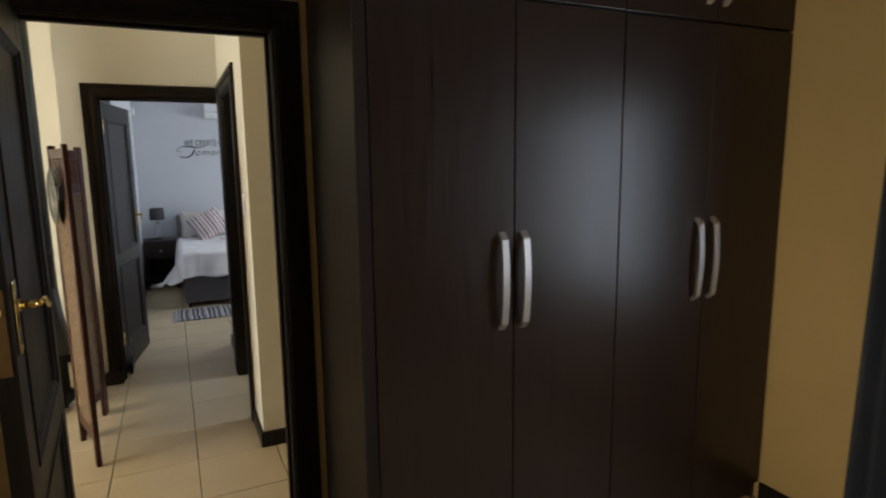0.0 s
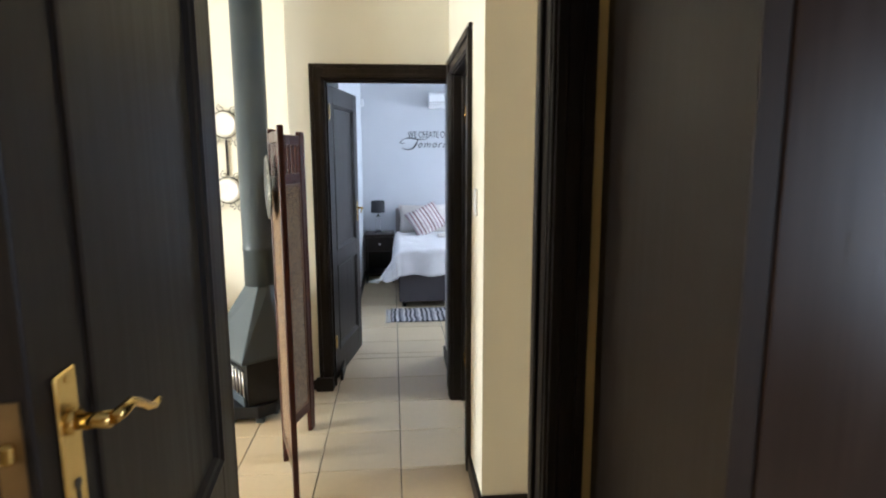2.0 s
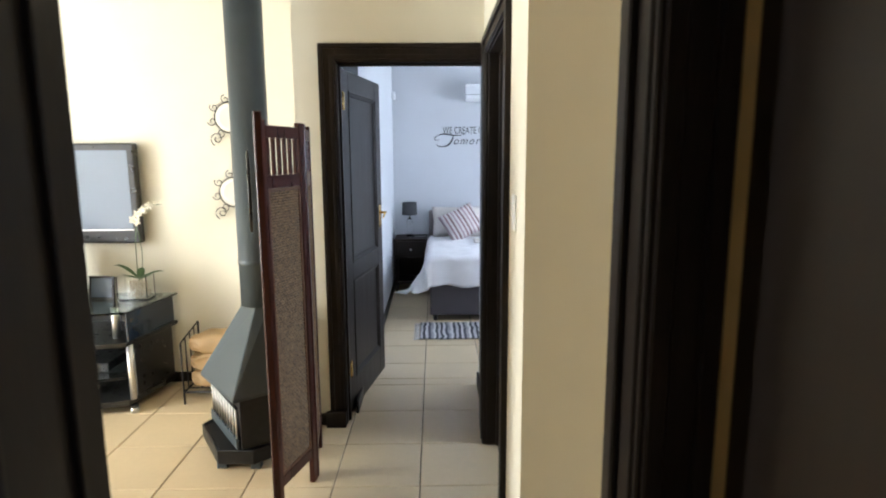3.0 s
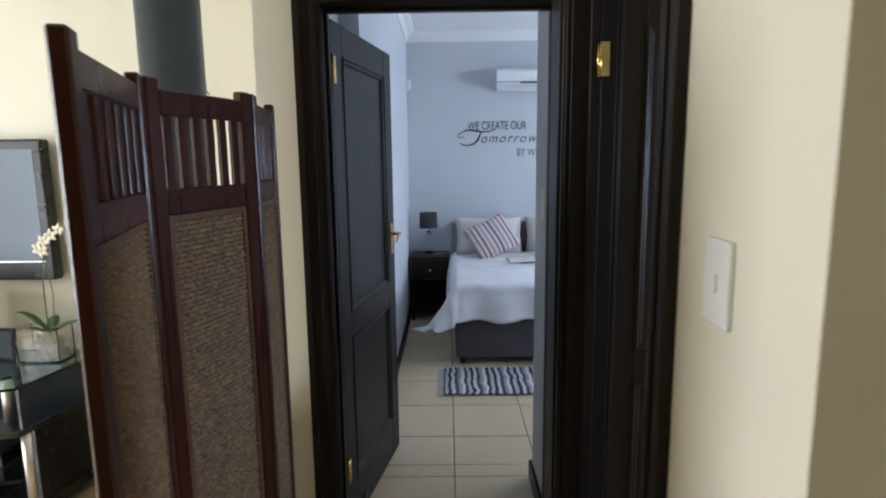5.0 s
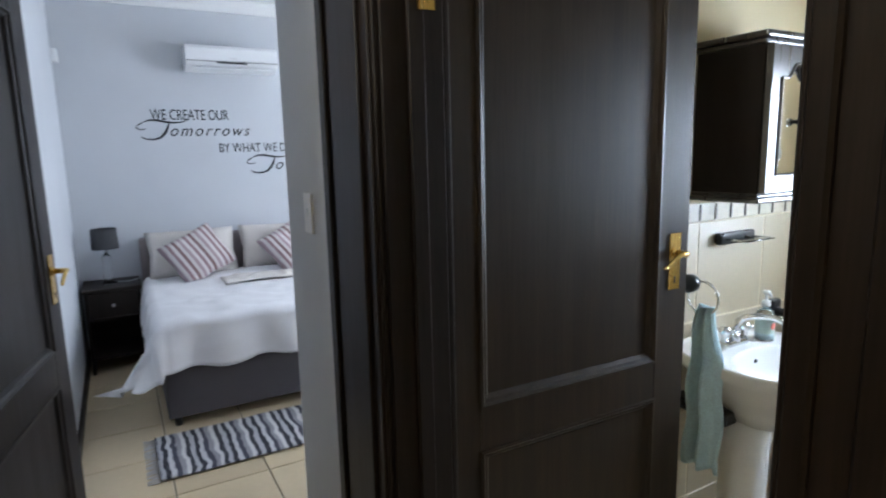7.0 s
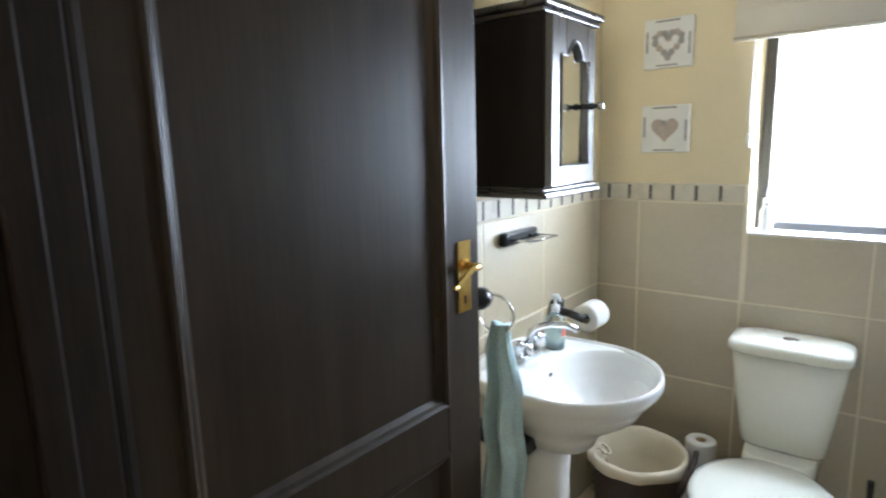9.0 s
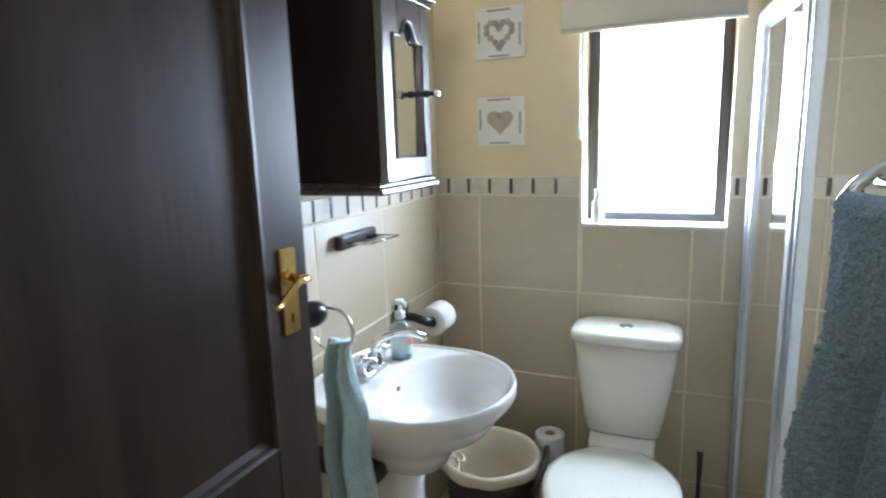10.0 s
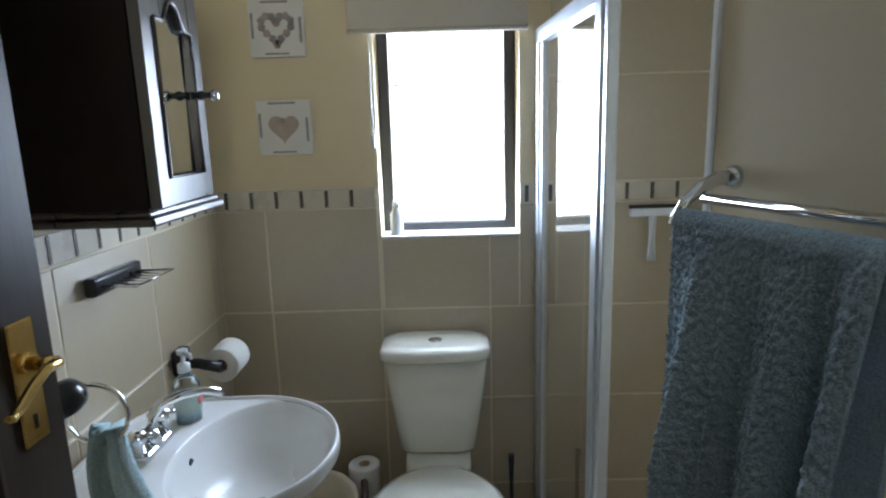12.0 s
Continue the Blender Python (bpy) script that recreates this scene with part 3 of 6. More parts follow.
bm = tube(bmesh.new(), [(0.745, -0.040, 1.152), (0.748, -0.041, 1.10), (0.752, -0.040, 1.02)], 0.0022, 6)
part("cord", bm, ROPE, key)
bm = lathe(bmesh.new(), [(0.004, 1.03), (0.013, 1.022), (0.015, 1.008), (0.010, 0.998), (0.015, 0.985), (0.021, 0.93), (0.025, 0.895), (0.005, 0.893)], (0.752, -0.040, 0), 16)
part("tassel", bm, ROPE, key)


def curtain(name, label, x, y0, y1, z0, z1, material, folds=7, flare=0.0):
    c = thing(name, label, "curtain")
    rnd = random.Random(4)
    ph = rnd.random() * 6

    def at(u, v):
        w = 1 + flare * (1 - v)
        y = y1 - (y1 - y0) * u * w if flare < 0 else y0 + (y1 - y0) * u * w
        return (x + 0.028 * math.sin(ph + u * folds * 6.283) + 0.008 * math.sin(u * 31 + v * 3), y, z0 + (z1 - z0) * v)
    part("cloth", thicken(grid(bmesh.new(), at, 90, 10), 0.003), material, c)
    bm = tube(bmesh.new(), [(x, y0 - 1.5, z1 + 0.02), (x, y1 + 0.12, z1 + 0.02)], 0.012, 12)
    lathe(bm, [(0.013, 0), (0.024, 0.015), (0.024, 0.03), (0.01, 0.045)], (x, y1 + 0.12, z1 + 0.02), 14, axis="y")
    part("rod", bm, IRON, c)
    for yy in (y0 - 1.35, y1 + 0.07):
        part("bracket", bx(x, yy - 0.008, z1 - 0.01, 2.362, yy + 0.008, z1 + 0.008, 0.002), IRON, c)
    return c


curtain("curtain", "dark blue curtain drawn back beside the bedroom window", 2.285, 0.98, 1.29, 0.02, 2.25, CURTAIN, 5, 0.15)


# ---- passage ----
def light_switch(name, label, m, w, h, rockers=2):
    s = thing(name, label, "light switch", m)
    part("plate", bx(-w / 2, -h / 2, 0, w / 2, h / 2, 0.008, 0.003, 2), PLASTIC, s)
    for i in range(rockers):
        x = (i - (rockers - 1) / 2) * 0.018
        part("rocker", bx(x - 0.007, -0.013, 0.008, x + 0.007, 0.013, 0.0115, 0.0015), PLASTIC, s)
    return s


light_switch("light_switch", "white plastic light switch on the cream passage wall", Matrix.Translation((PX, 3.497, 1.355)) @ Matrix(((0, 0, -1), (-1, 0, 0), (0, 1, 0))).to_4x4(), 0.072, 0.118, 1)
light_switch("light_switch", "white plastic light switch on the grey wall end", Matrix.Translation((0.375, 5.085, 1.33)) @ Matrix(((0, 0, -1), (-1, 0, 0), (0, 1, 0))).to_4x4(), 0.07, 0.115, 1)


def folding_screen():
    s = thing("folding_screen", "mahogany folding screen with slatted tops and woven seagrass panels", "folding screen")
    pts = [(-0.468, 3.435), (-0.598, 3.858), (-0.500, 4.19), (-0.545, 4.52)]
    top = 1.685
    for (ax, ay), (qx, qy) in zip(pts, pts[1:]):
        L = math.hypot(qx - ax, qy - ay)
        m = pose(ax, ay, 0, 0, 0, math.degrees(math.atan2(qy - ay, qx - ax)))
        leaf = part("panel", bx(0.045, -0.009, 1.415, L - 0.045, 0.009, 1.468, 0.003), MAHOGANY, s)
        leaf.matrix_local = m
        T = 0.013
        for x0, x1 in ((0.006, 0.044), (L - 0.044, L - 0.006)):
            part("post", bx(x0, -T, 0.0, x1, T, top, 0.004), MAHOGANY, leaf)
        part("rail", bx(0.045, -0.010, 1.615, L - 0.045, 0.010, 1.665, 0.003), MAHOGANY, leaf)
        part("rail", bx(0.045, -0.010, 0.13, L - 0.045, 0.010, 0.18, 0.003), MAHOGANY, leaf)
        n = 6 if L > 0.3 else 4
        for i in range(n):
            c = 0.045 + (L - 0.09) * (i + 0.5) / n
            w = (L - 0.09) / n * 0.26
            part("slat", bx(c - w, -0.006, 1.468, c + w, 0.006, 1.615, 0.002), MAHOGANY, leaf)
        # inner frame and weave: wavy cords, row upon row
        bm = bmesh.new()
        a, b, c, e = 0.046, L - 0.046, 0.181, 1.414
        for x0, z0, x1, z1 in ((a, c, a + 0.012, e), (b - 0.012, c, b, e), (a + 0.012, c, b - 0.012, c + 0.012), (a + 0.012, e - 0.012, b - 0.012, e)):
            box(bm, x0, -0.008, z0, x1, 0.008, z1)
        part("bead", bm, BEADWOOD, leaf, "paler brown inner bead")
        part("backing", bx(a + 0.012, -0.0015, c + 0.012, b - 0.012, 0.0015, e - 0.012), SEAGRASSDARK, leaf)
        bm = bmesh.new()
        rnd = random.Random(int(ax * 1000))
        rows, x0, x1 = 108, a + 0.013, b - 0.013
        hz = (e - c - 0.026) / rows
        for r in range(rows):
            z = c + 0.013 + hz * (r + 0.5)
            nseg = max(4, int((x1 - x0) / 0.0050))
            for side in (-1, 1):
                cur = None
                jit = [rnd.uniform(-0.0012, 0.0012) for _ in range(nseg + 1)]
                for k in range(nseg + 1):
                    x = x0 + (x1 - x0) * k / nseg
                    bulge = 0.0005 + 0.0095 * (0.5 + 0.5 * math.cos(1.57 * k + 3.14 * r + jit[0] * 300)) + jit[k] * 0.8
                    q = [bm.verts.new((x, side * 0.0012, z - hz * 0.44 + jit[k])), bm.verts.new((x, side * (0.0015 + bulge), z + jit[k])), bm.verts.new((x, side * 0.0012, z + hz * 0.44 + jit[k]))]
                    if cur:
                        for j in (0, 1):
                            f = (cur[j], q[j], q[j + 1], cur[j + 1])
                            bm.faces.new(f if side < 0 else f[::-1]).smooth = True
                    cur = q
        part("weave", bm, SEAGRASS, leaf, "woven brown seagrass")
    return s


folding_screen()
disc = thing("hanging_mirror", "small round mirror in a dark frame hanging on the folding screen", "mirror", pose(-0.557, 3.655, 1.42, 0, 0, 107.1 + 180))
part("frame", lathe(bmesh.new(), [(0.110, 0.0), (0.140, -0.002), (0.145, -0.006), (0.138, -0.010), (0.118, -0.009), (0.110, -0.005)], (0, -0.011, 0), 40, axis="y"), BLACK, disc)
part("glass", lathe(bmesh.new(), [(0.109, -0.002), (0.109, -0.005)], (0, -0.011, 0), 40, axis="y"), MIRROR, disc, "round mirror glass")


# ---- living room ----
def stove():
    s = thing("fireplace_stove", "grey steel freestanding fireplace with a slanted hood and tall flue", "fireplace")
    cx, cy = -0.83, 4.52

    def loft(name, rings, material, lab="", bevel=0.004):
        bm = bmesh.new()
        rs = [[bm.verts.new((x, y, z)) for x, y in pts] for pts, z in rings]
        n = len(rs[0])
        for q, w in zip(rs, rs[1:]):
            for k in range(n):
                bm.faces.new((q[k], q[(k + 1) % n], w[(k + 1) % n], w[k]))
        bm.faces.new(rs[0][::-1]), bm.faces.new(rs[-1])
        bmesh.ops.recalc_face_normals(bm, faces=bm.faces[:])
        bmesh.ops.bevel(bm, geom=bm.edges[:], offset=bevel, segments=1, affect="EDGES")
        return part(name, bm, material, s, lab)

    def shrink(pts, f):
        return [(cx + (x - cx) * f, cy + (y - cy) * f) for x, y in pts]
    tray = [(-1.19, 4.56), (-1.0, 4.262), (-0.82, 4.255), (-0.735, 4.33), (-0.70, 4.45), (-0.93, 4.86), (-1.06, 4.83)]
    box_plan = [(-1.10, 4.60), (-0.885, 4.30), (-0.715, 4.43), (-0.92, 4.77)]
    lip = [(-1.178, 4.56), (-0.880, 4.185), (-0.690, 4.33), (-0.70, 4.50), (-0.93, 4.83)]
    neck = [(-0.925, 4.535), (-0.828, 4.432), (-0.765, 4.455), (-0.74, 4.53), (-0.84, 4.62)]
    loft("hearth_tray", [(tray, 0.035), (tray, 0.11), (shrink(tray, 0.95), 0.11), (shrink(tray, 0.95), 0.10)], IRON, "black hearth tray")
    for x, y in ((-1.13, 4.55), (-0.99, 4.31), (-0.82, 4.30), (-0.76, 4.42), (-0.95, 4.80)):
        part("leg", bx(x - 0.025, y - 0.025, 0, x + 0.025, y + 0.025, 0.035, 0.003), STOVE, s)
    loft("firebox", [(shrink(box_plan, 0.84), 0.101), (shrink(box_plan, 0.84), 0.395)], IRON, "black firebox")
    # near plate takes black iron: the shade on this side is put into its colour
    side = [(-0.876, 4.262), (-0.705, 4.36), (-0.712, 4.374), (-0.883, 4.276)]
    loft("side_plate", [(side, 0.111), (side, 0.386)], IRON, bevel=0.002)
    side = [(-1.15, 4.64), (-0.945, 4.83), (-0.957, 4.842), (-1.162, 4.652)]
    loft("side_plate", [(side, 0.111), (side, 0.386)], STOVE, bevel=0.002)
    loft("hood", [(lip, 0.385), (lip, 0.403), (neck, 0.785), (neck, 0.803)], STOVE)
    bm = lathe(bmesh.new(), [(0.090, 0.79), (0.090, 1.0), (0.0925, 1.002), (0.0925, 1.03), (0.090, 1.032), (0.090, 2.745)], (cx, cy, 0), 28)
    part("flue", bm, STOVE, s)
    ends = [Vector((-1.15, 4.625, 0)), Vector((-0.895, 4.268, 0))]
    g = part("grate", tube(bmesh.new(), [(p.x, p.y, 0.325) for p in ends], 0.007, 8), IRON, s, "black grate")
    shelf_plan = [(-1.165, 4.63), (-0.90, 4.258), (-0.888, 4.266), (-1.153, 4.638)]
    loft("grate_shelf", [(shelf_plan, 0.111), (shelf_plan, 0.165)], STOVE, bevel=0.002)
    for i in range(9):
        p = ends[0].lerp(ends[1], (i + 0.3) / 8.6)
        part("grate_bar", tube(bmesh.new(), [(p.x, p.y, 0.16), (p.x, p.y, 0.325)], 0.0055, 8), STEEL, g)
    return s


stove()


def television():
    t = thing("television", "flat television with black frame on the cream wall", "television")
    x0, x1, z0, z1, y = -2.78, -1.835, 0.985, 1.63, 5.36
    part("body", bx(x0, y, z0, x1, 5.42, z1, 0.012, 3), BLACK, t)
    part("bracket", bx(-2.45, 5.42, 1.2, -2.15, 5.45, 1.45), IRON, t)
    # the screen's pale reflection is partly put into its colour
    part("screen", bx(x0 + 0.045, y - 0.0015, z0 + 0.095, x1 - 0.045, y + 0.002, z1 - 0.045), SCREENGLASS, t, "dark screen with part of its pale reflection in the colour")
    part("trim", bx(x0 + 0.04, y - 0.003, z0 + 0.085, x1 - 0.04, y + 0.002, z0 + 0.092), STEEL, t)
    return t


television()


def tv_stand():
    s = thing("tv_stand", "black corner television stand with clear glass top", "tv stand")
    poly = [(-1.645, 5.40), (-1.662, 5.24), (-1.738, 4.90), (-2.15, 4.80), (-2.75, 4.86), (-3.05, 5.05), (-3.05, 5.40)]

    def shelf(name, f, z0, z1, material, lab=""):
        c = Vector((-2.36, 5.40))
        bm = prism(bmesh.new(), [(c.x + (x - c.x) * f, c.y + (y - c.y) * f) for x, y in poly], z0, z1)
        bmesh.ops.bevel(bm, geom=bm.edges[:], offset=0.002, segments=1, affect="EDGES")
        return part(name, bm, material, s, lab)
    shelf("glass_top", 1.0, 0.632, 0.644, GREENGLASS, "clear green-edged glass top")
    shelf("shelf", 0.98, 0.43, 0.455, BLACK)
    shelf("shelf", 0.90, 0.21, 0.225, GREENGLASS, "clear glass shelf")
    shelf("base", 0.94, 0.05, 0.085, BLACK)
    part("side", prism(bmesh.new(), [(-1.70, 5.39), (-1.76, 5.01), (-1.785, 5.015), (-1.725, 5.39)], 0.086, 0.429), BLACK, s)
    part("side_fascia", prism(bmesh.new(), [(-1.672, 5.38), (-1.745, 4.93), (-1.757, 4.932), (-1.684, 5.38)], 0.456, 0.631), NAVYGLASS, s, "glossy blue-black side fascia")
    part("side", bx(-3.0, 5.16, 0.085, -2.975, 5.38, 0.43, 0.002), BLACK, s)
    part("back", bx(-2.95, 5.375, 0.085, -1.74, 5.39, 0.632), BLACK, s)
    for x, y in ((-1.762, 4.962), (-2.68, 4.90)):
        leg = part("leg", lathe(bmesh.new(), [(0.022, 0.03), (0.022, 0.05)], (x, y, 0), 18), BLACK, s)
        part("foot", lathe(bmesh.new(), [(0.026, 0.0), (0.026, 0.03)], (x, y, 0), 18), STEEL, leg)
        part("tube", lathe(bmesh.new(), [(0.019, 0.085), (0.019, 0.43)], (x, y, 0), 18), STEEL, leg)
    for x, y in ((-1.86, 5.02), (-2.62, 5.0)):
        part("pillar", lathe(bmesh.new(), [(0.024, 0.455), (0.024, 0.632)], (x, y, 0), 20), STEEL, s, "silver pillar")
    return s


tv_stand()


def speaker(label, x0, y0, x1, y1, z0, z1, cone, material):
    s = thing("speaker", label, "speaker")
    part("cabinet", bx(x0, y0, z0, x1, y1, z1, 0.006, 2), material, s)
    cx, cz, r = (x0 + x1) / 2, z0 + (z1 - z0) * cone, min(x1 - x0, z1 - z0) * 0.3
    part("rim", lathe(bmesh.new(), [(r, 0), (r, -0.008), (r * 0.8, -0.009), (r * 0.78, 0.0)], (cx, y0, cz), 24, axis="y"), STEEL, s)
    part("cone", lathe(bmesh.new(), [(r * 0.77, -0.004), (r * 0.4, -0.001), (r * 0.15, -0.005)], (cx, y0, cz), 24, axis="y"), BLACK, s)
    return s


speaker("black subwoofer standing on the glass television stand", -2.42, 4.98, -2.22, 5.28, 0.644, 0.985, 0.27, BLACK)
speaker("small silver speaker standing on the subwoofer", -2.36, 5.02, -2.28, 5.10, 0.985, 1.075, 0.5, STEEL)
fr = thing("photo_frame", "black photo frame standing on the glass television stand", "picture frame", pose(-2.05, 5.22, 0.644, -8, 0, -6))
part("frame", bx(-0.085, 0, 0, 0.085, 0.012, 0.15, 0.003), BLACK, fr)
part("glass", bx(-0.07, -0.001, 0.015, 0.07, 0.001, 0.135), SCREENGLASS, fr)
part("stand", bx(-0.02, 0.012, 0.0, 0.02, 0.06, 0.006), BLACK, fr)


def orchid():
    o = thing("orchid", "white orchid in a clear square glass vase on the stand", "plant", pose(-1.835, 5.24, 0.645))
    bm = bmesh.new()
    for x0, y0, x1, y1 in ((-0.095, -0.055, 0.095, -0.049), (-0.095, 0.049, 0.095, 0.055), (-0.095, -0.049, -0.089, 0.049), (0.089, -0.049, 0.095, 0.049)):
        box(bm, x0, y0, 0, x1, y1, 0.15)
    box(bm, -0.089, -0.049, 0.0, 0.089, 0.049, 0.008)
    part("vase", bm, GLASS, o, "clear square glass vase")
    rnd = random.Random(7)
    bm = bmesh.new()
    for _ in range(110):
        bmesh.ops.create_icosphere(bm, subdivisions=1, radius=rnd.uniform(0.008, 0.014), matrix=Matrix.Translation((rnd.uniform(-0.03, 0.075), rnd.uniform(-0.034, 0.034), rnd.uniform(0.018, 0.11))))
    part("pebbles", bm, GROUT, o)
    stem = [(0.03, 0, 0.07), (0.02, 0.0, 0.2), (0.025, -0.005, 0.36), (0.045, -0.01, 0.48), (0.085, -0.015, 0.56), (0.145, -0.02, 0.60), (0.215, -0.02, 0.605)]
    st = part("stem_stake", tube(bmesh.new(), [(0.04, 0.005, 0.07), (0.06, 0.0, 0.3), (0.05, -0.008, 0.44)], 0.002, 6), LEAF, o)
    st = part("stem", tube(bmesh.new(), stem, 0.0028, 8), LEAF, o)
    for k, (a, ln, rise) in enumerate(((10, 0.15, 0.05), (170, 0.17, 0.09), (100, 0.12, 0.06), (215, 0.10, 0.03), (-40, 0.13, 0.04))):
        ca, sa = math.cos(radians(a)), math.sin(radians(a))

        def at(u, v):
            w = 0.026 * math.sin(math.pi * (0.08 + 0.9 * u)) * (v - 0.5) * 2
            z = 0.13 + rise * math.sin(u * 2.0) - 0.35 * abs(w)
            return (0.03 + ca * ln * u - sa * w, (sa * ln * u + ca * w) * 0.7, z)
        part("leaf", thicken(grid(bmesh.new(), at, 10, 4), 0.002), LEAF, o)
    for i, (x, y, z) in enumerate(((0.035, -0.02, 0.51), (0.07, -0.03, 0.545), (0.06, -0.03, 0.50), (0.105, -0.03, 0.57), (0.145, -0.035, 0.595), (0.18, -0.03, 0.615), (0.215, -0.03, 0.62))):
        bm = bmesh.new()
        sc = 0.030 if i < 5 else 0.017
        for k in range(5):
            an = k * 2 * math.pi / 5 + i
            c = Vector((math.cos(an), -0.15, math.sin(an)))
            t = Vector((-math.sin(an), 0, math.cos(an)))

            def pet(u, v):
                return Vector((x, y, z)) + c * sc * u + t * sc * 0.62 * math.sin(math.pi * (0.1 + 0.85 * u)) * (v - 0.5) + Vector((0, -0.006 * math.sin(u * 3), 0))
            grid(bm, pet, 4, 2)
        part("flower", thicken(bm, 0.001), PETAL, st)
    return o


orchid()
cd = thing("candle", "white pillar candle standing on the lower shelf", "candle")
part("wax", lathe(bmesh.new(), [(0.024, 0.455), (0.025, 0.46), (0.025, 0.59), (0.022, 0.60), (0.004, 0.594)], (-2.02, 4.99, 0), 20), PAPER, cd)
part("wick", tube(bmesh.new(), [(-2.02, 4.99, 0.592), (-2.02, 4.99, 0.608)], 0.0015, 6), BLACK, cd)
bk = thing("media_player", "black media player on the glass shelf of the stand", "media player")
part("case", bx(-2.35, 5.05, 0.226, -1.95, 5.3, 0.28, 0.003), BLACK, bk)
part("front_trim", bx(-2.33, 5.047, 0.245, -2.15, 5.05, 0.252), STEEL, bk)
mg = thing("magazine", "magazines lying on the base of the stand", "magazine", pose(-2.15, 5.05, 0.086, 0, 0, 12))
part("cover", bx(-0.1, -0.07, 0, 0.1, 0.07, 0.02, 0.002), PAPER, mg)


def log_rack():
    r = thing("log_rack", "black iron log rack beside the fireplace", "log rack")
    x0, x1, y0, y1 = -1.50, -1.10, 5.06, 5.34
    for x in (x0, x1):
        bm = tube(bmesh.new(), [(x, y0, 0.0), (x, y0, 0.40), (x, y1, 0.46), (x, y1, 0.0)], 0.007, 8)
        part("end_frame", bm, IRON, r)
        for k in range(1, 4):
            y = y0 + (y1 - y0) * k / 4
            part("bar", tube(bmesh.new(), [(x, y, 0.08), (x, y, 0.40 + 0.06 * k / 4)], 0.005, 8), IRON, r)
    for y in (y0, y1):
        part("base_rail", tube(bmesh.new(), [(x0, y, 0.08), (x1, y, 0.08)], 0.007, 8), IRON, r)
    for x in (x0, x1):
        part("cross_rail", tube(bmesh.new(), [(x, y0, 0.08), (x, y1, 0.08)], 0.006, 8), IRON, r)
    for i in range(3):
        y = y0 + 0.07 + 0.07 * i
        part("slat", tube(bmesh.new(), [(x0, y, 0.08), (x1, y, 0.08)], 0.005, 8), IRON, r)
    return r


log_rack()
for i in range(3):
    b = thing("paper_bag", "brown kraft paper bag of firewood lying on the rack", "paper bag", pose(-1.30, 5.20, 0.088 + 0.112 * i, 0, 0, (-4, 5, -2)[i]), "firewood bags")
    rnd = random.Random(i)
    bm = bmesh.new()
    bmesh.ops.create_cube(bm, size=2.0)
    bmesh.ops.subdivide_edges(bm, edges=bm.edges[:], cuts=14, use_grid_fill=True)
    for v in bm.verts:
        q = v.co.copy()
        q *= (abs(q.x) ** 5 + abs(q.y) ** 5 + abs(q.z) ** 4) ** -0.21
        w = 0.5 + 0.5 * abs(q.x)
        q = Vector((q.x * 0.185, q.y * 0.115, 0.057 + q.z * 0.056 * (1.15 - 0.35 * abs(q.x))))
        seed = Vector((i * 5.3, 2.1, 0.7))
        k = 0.020 * w * noise.noise(q * 13 + seed) + 0.011 * abs(noise.noise(q * 38 + seed))
        v.co = q + Vector((0.5 * k, 1.0 * k, k if q.z > 0.03 else 0))
    for f in bm.faces:
        f.smooth = True
    part("bag", bm, KRAFT, b)


def wall_plate(z):
    p = thing("wall_plate", "round white plate in a scrolled black iron holder on the wall", "wall plate", pose(-1.235, 5.445, z), "wall plates")
    part("plate", lathe(bmesh.new(), [(0.001, -0.012), (0.045, -0.012), (0.06, -0.018), (0.085, -0.022), (0.086, -0.019), (0.06, -0.012), (0.04, -0.004)], (0, 0, 0), 36, axis="y"), PORCELAIN, p)
    h = part("holder", tube(bmesh.new(), [(0.098 * math.cos(a), -0.012, 0.098 * math.sin(a)) for a in [k * math.pi / 18 for k in range(36)]], 0.0035, 8, True), IRON, p, "scrolled black iron holder")
    for q in range(8):
        a0 = q * math.pi / 4 + 0.2
        pts = []
        for k in range(14):
            r = 0.030 * (1 - k / 17)
            ang = k * 0.55
            pts.append((0.118 * math.cos(a0) + r * math.cos(a0 + ang), -0.012, 0.118 * math.sin(a0) + r * math.sin(a0 + ang)))
        part("scroll", tube(bmesh.new(), pts, 0.0028, 6), IRON, h)
    for sx in (-1, 1):
        pts = []
        for k in range(18):
            r = 0.045 * (1 - k / 22)
            ang = k * 0.5
            pts.append((sx * (0.09 + r * math.cos(ang - 1.2)), -0.012, -0.135 + r * math.sin(ang - 1.2)))
        part("scroll", tube(bmesh.new(), pts, 0.003, 6), IRON, h)
    return p


wall_plate(1.79)
wall_plate(1.31)
bar = thing("wall_hook_bar", "thin black iron bar joining two plate holders", "wall decoration")
part("bar", bx(-1.24, 5.436, 1.42, -1.225, 5.446, 1.68), IRON, bar)


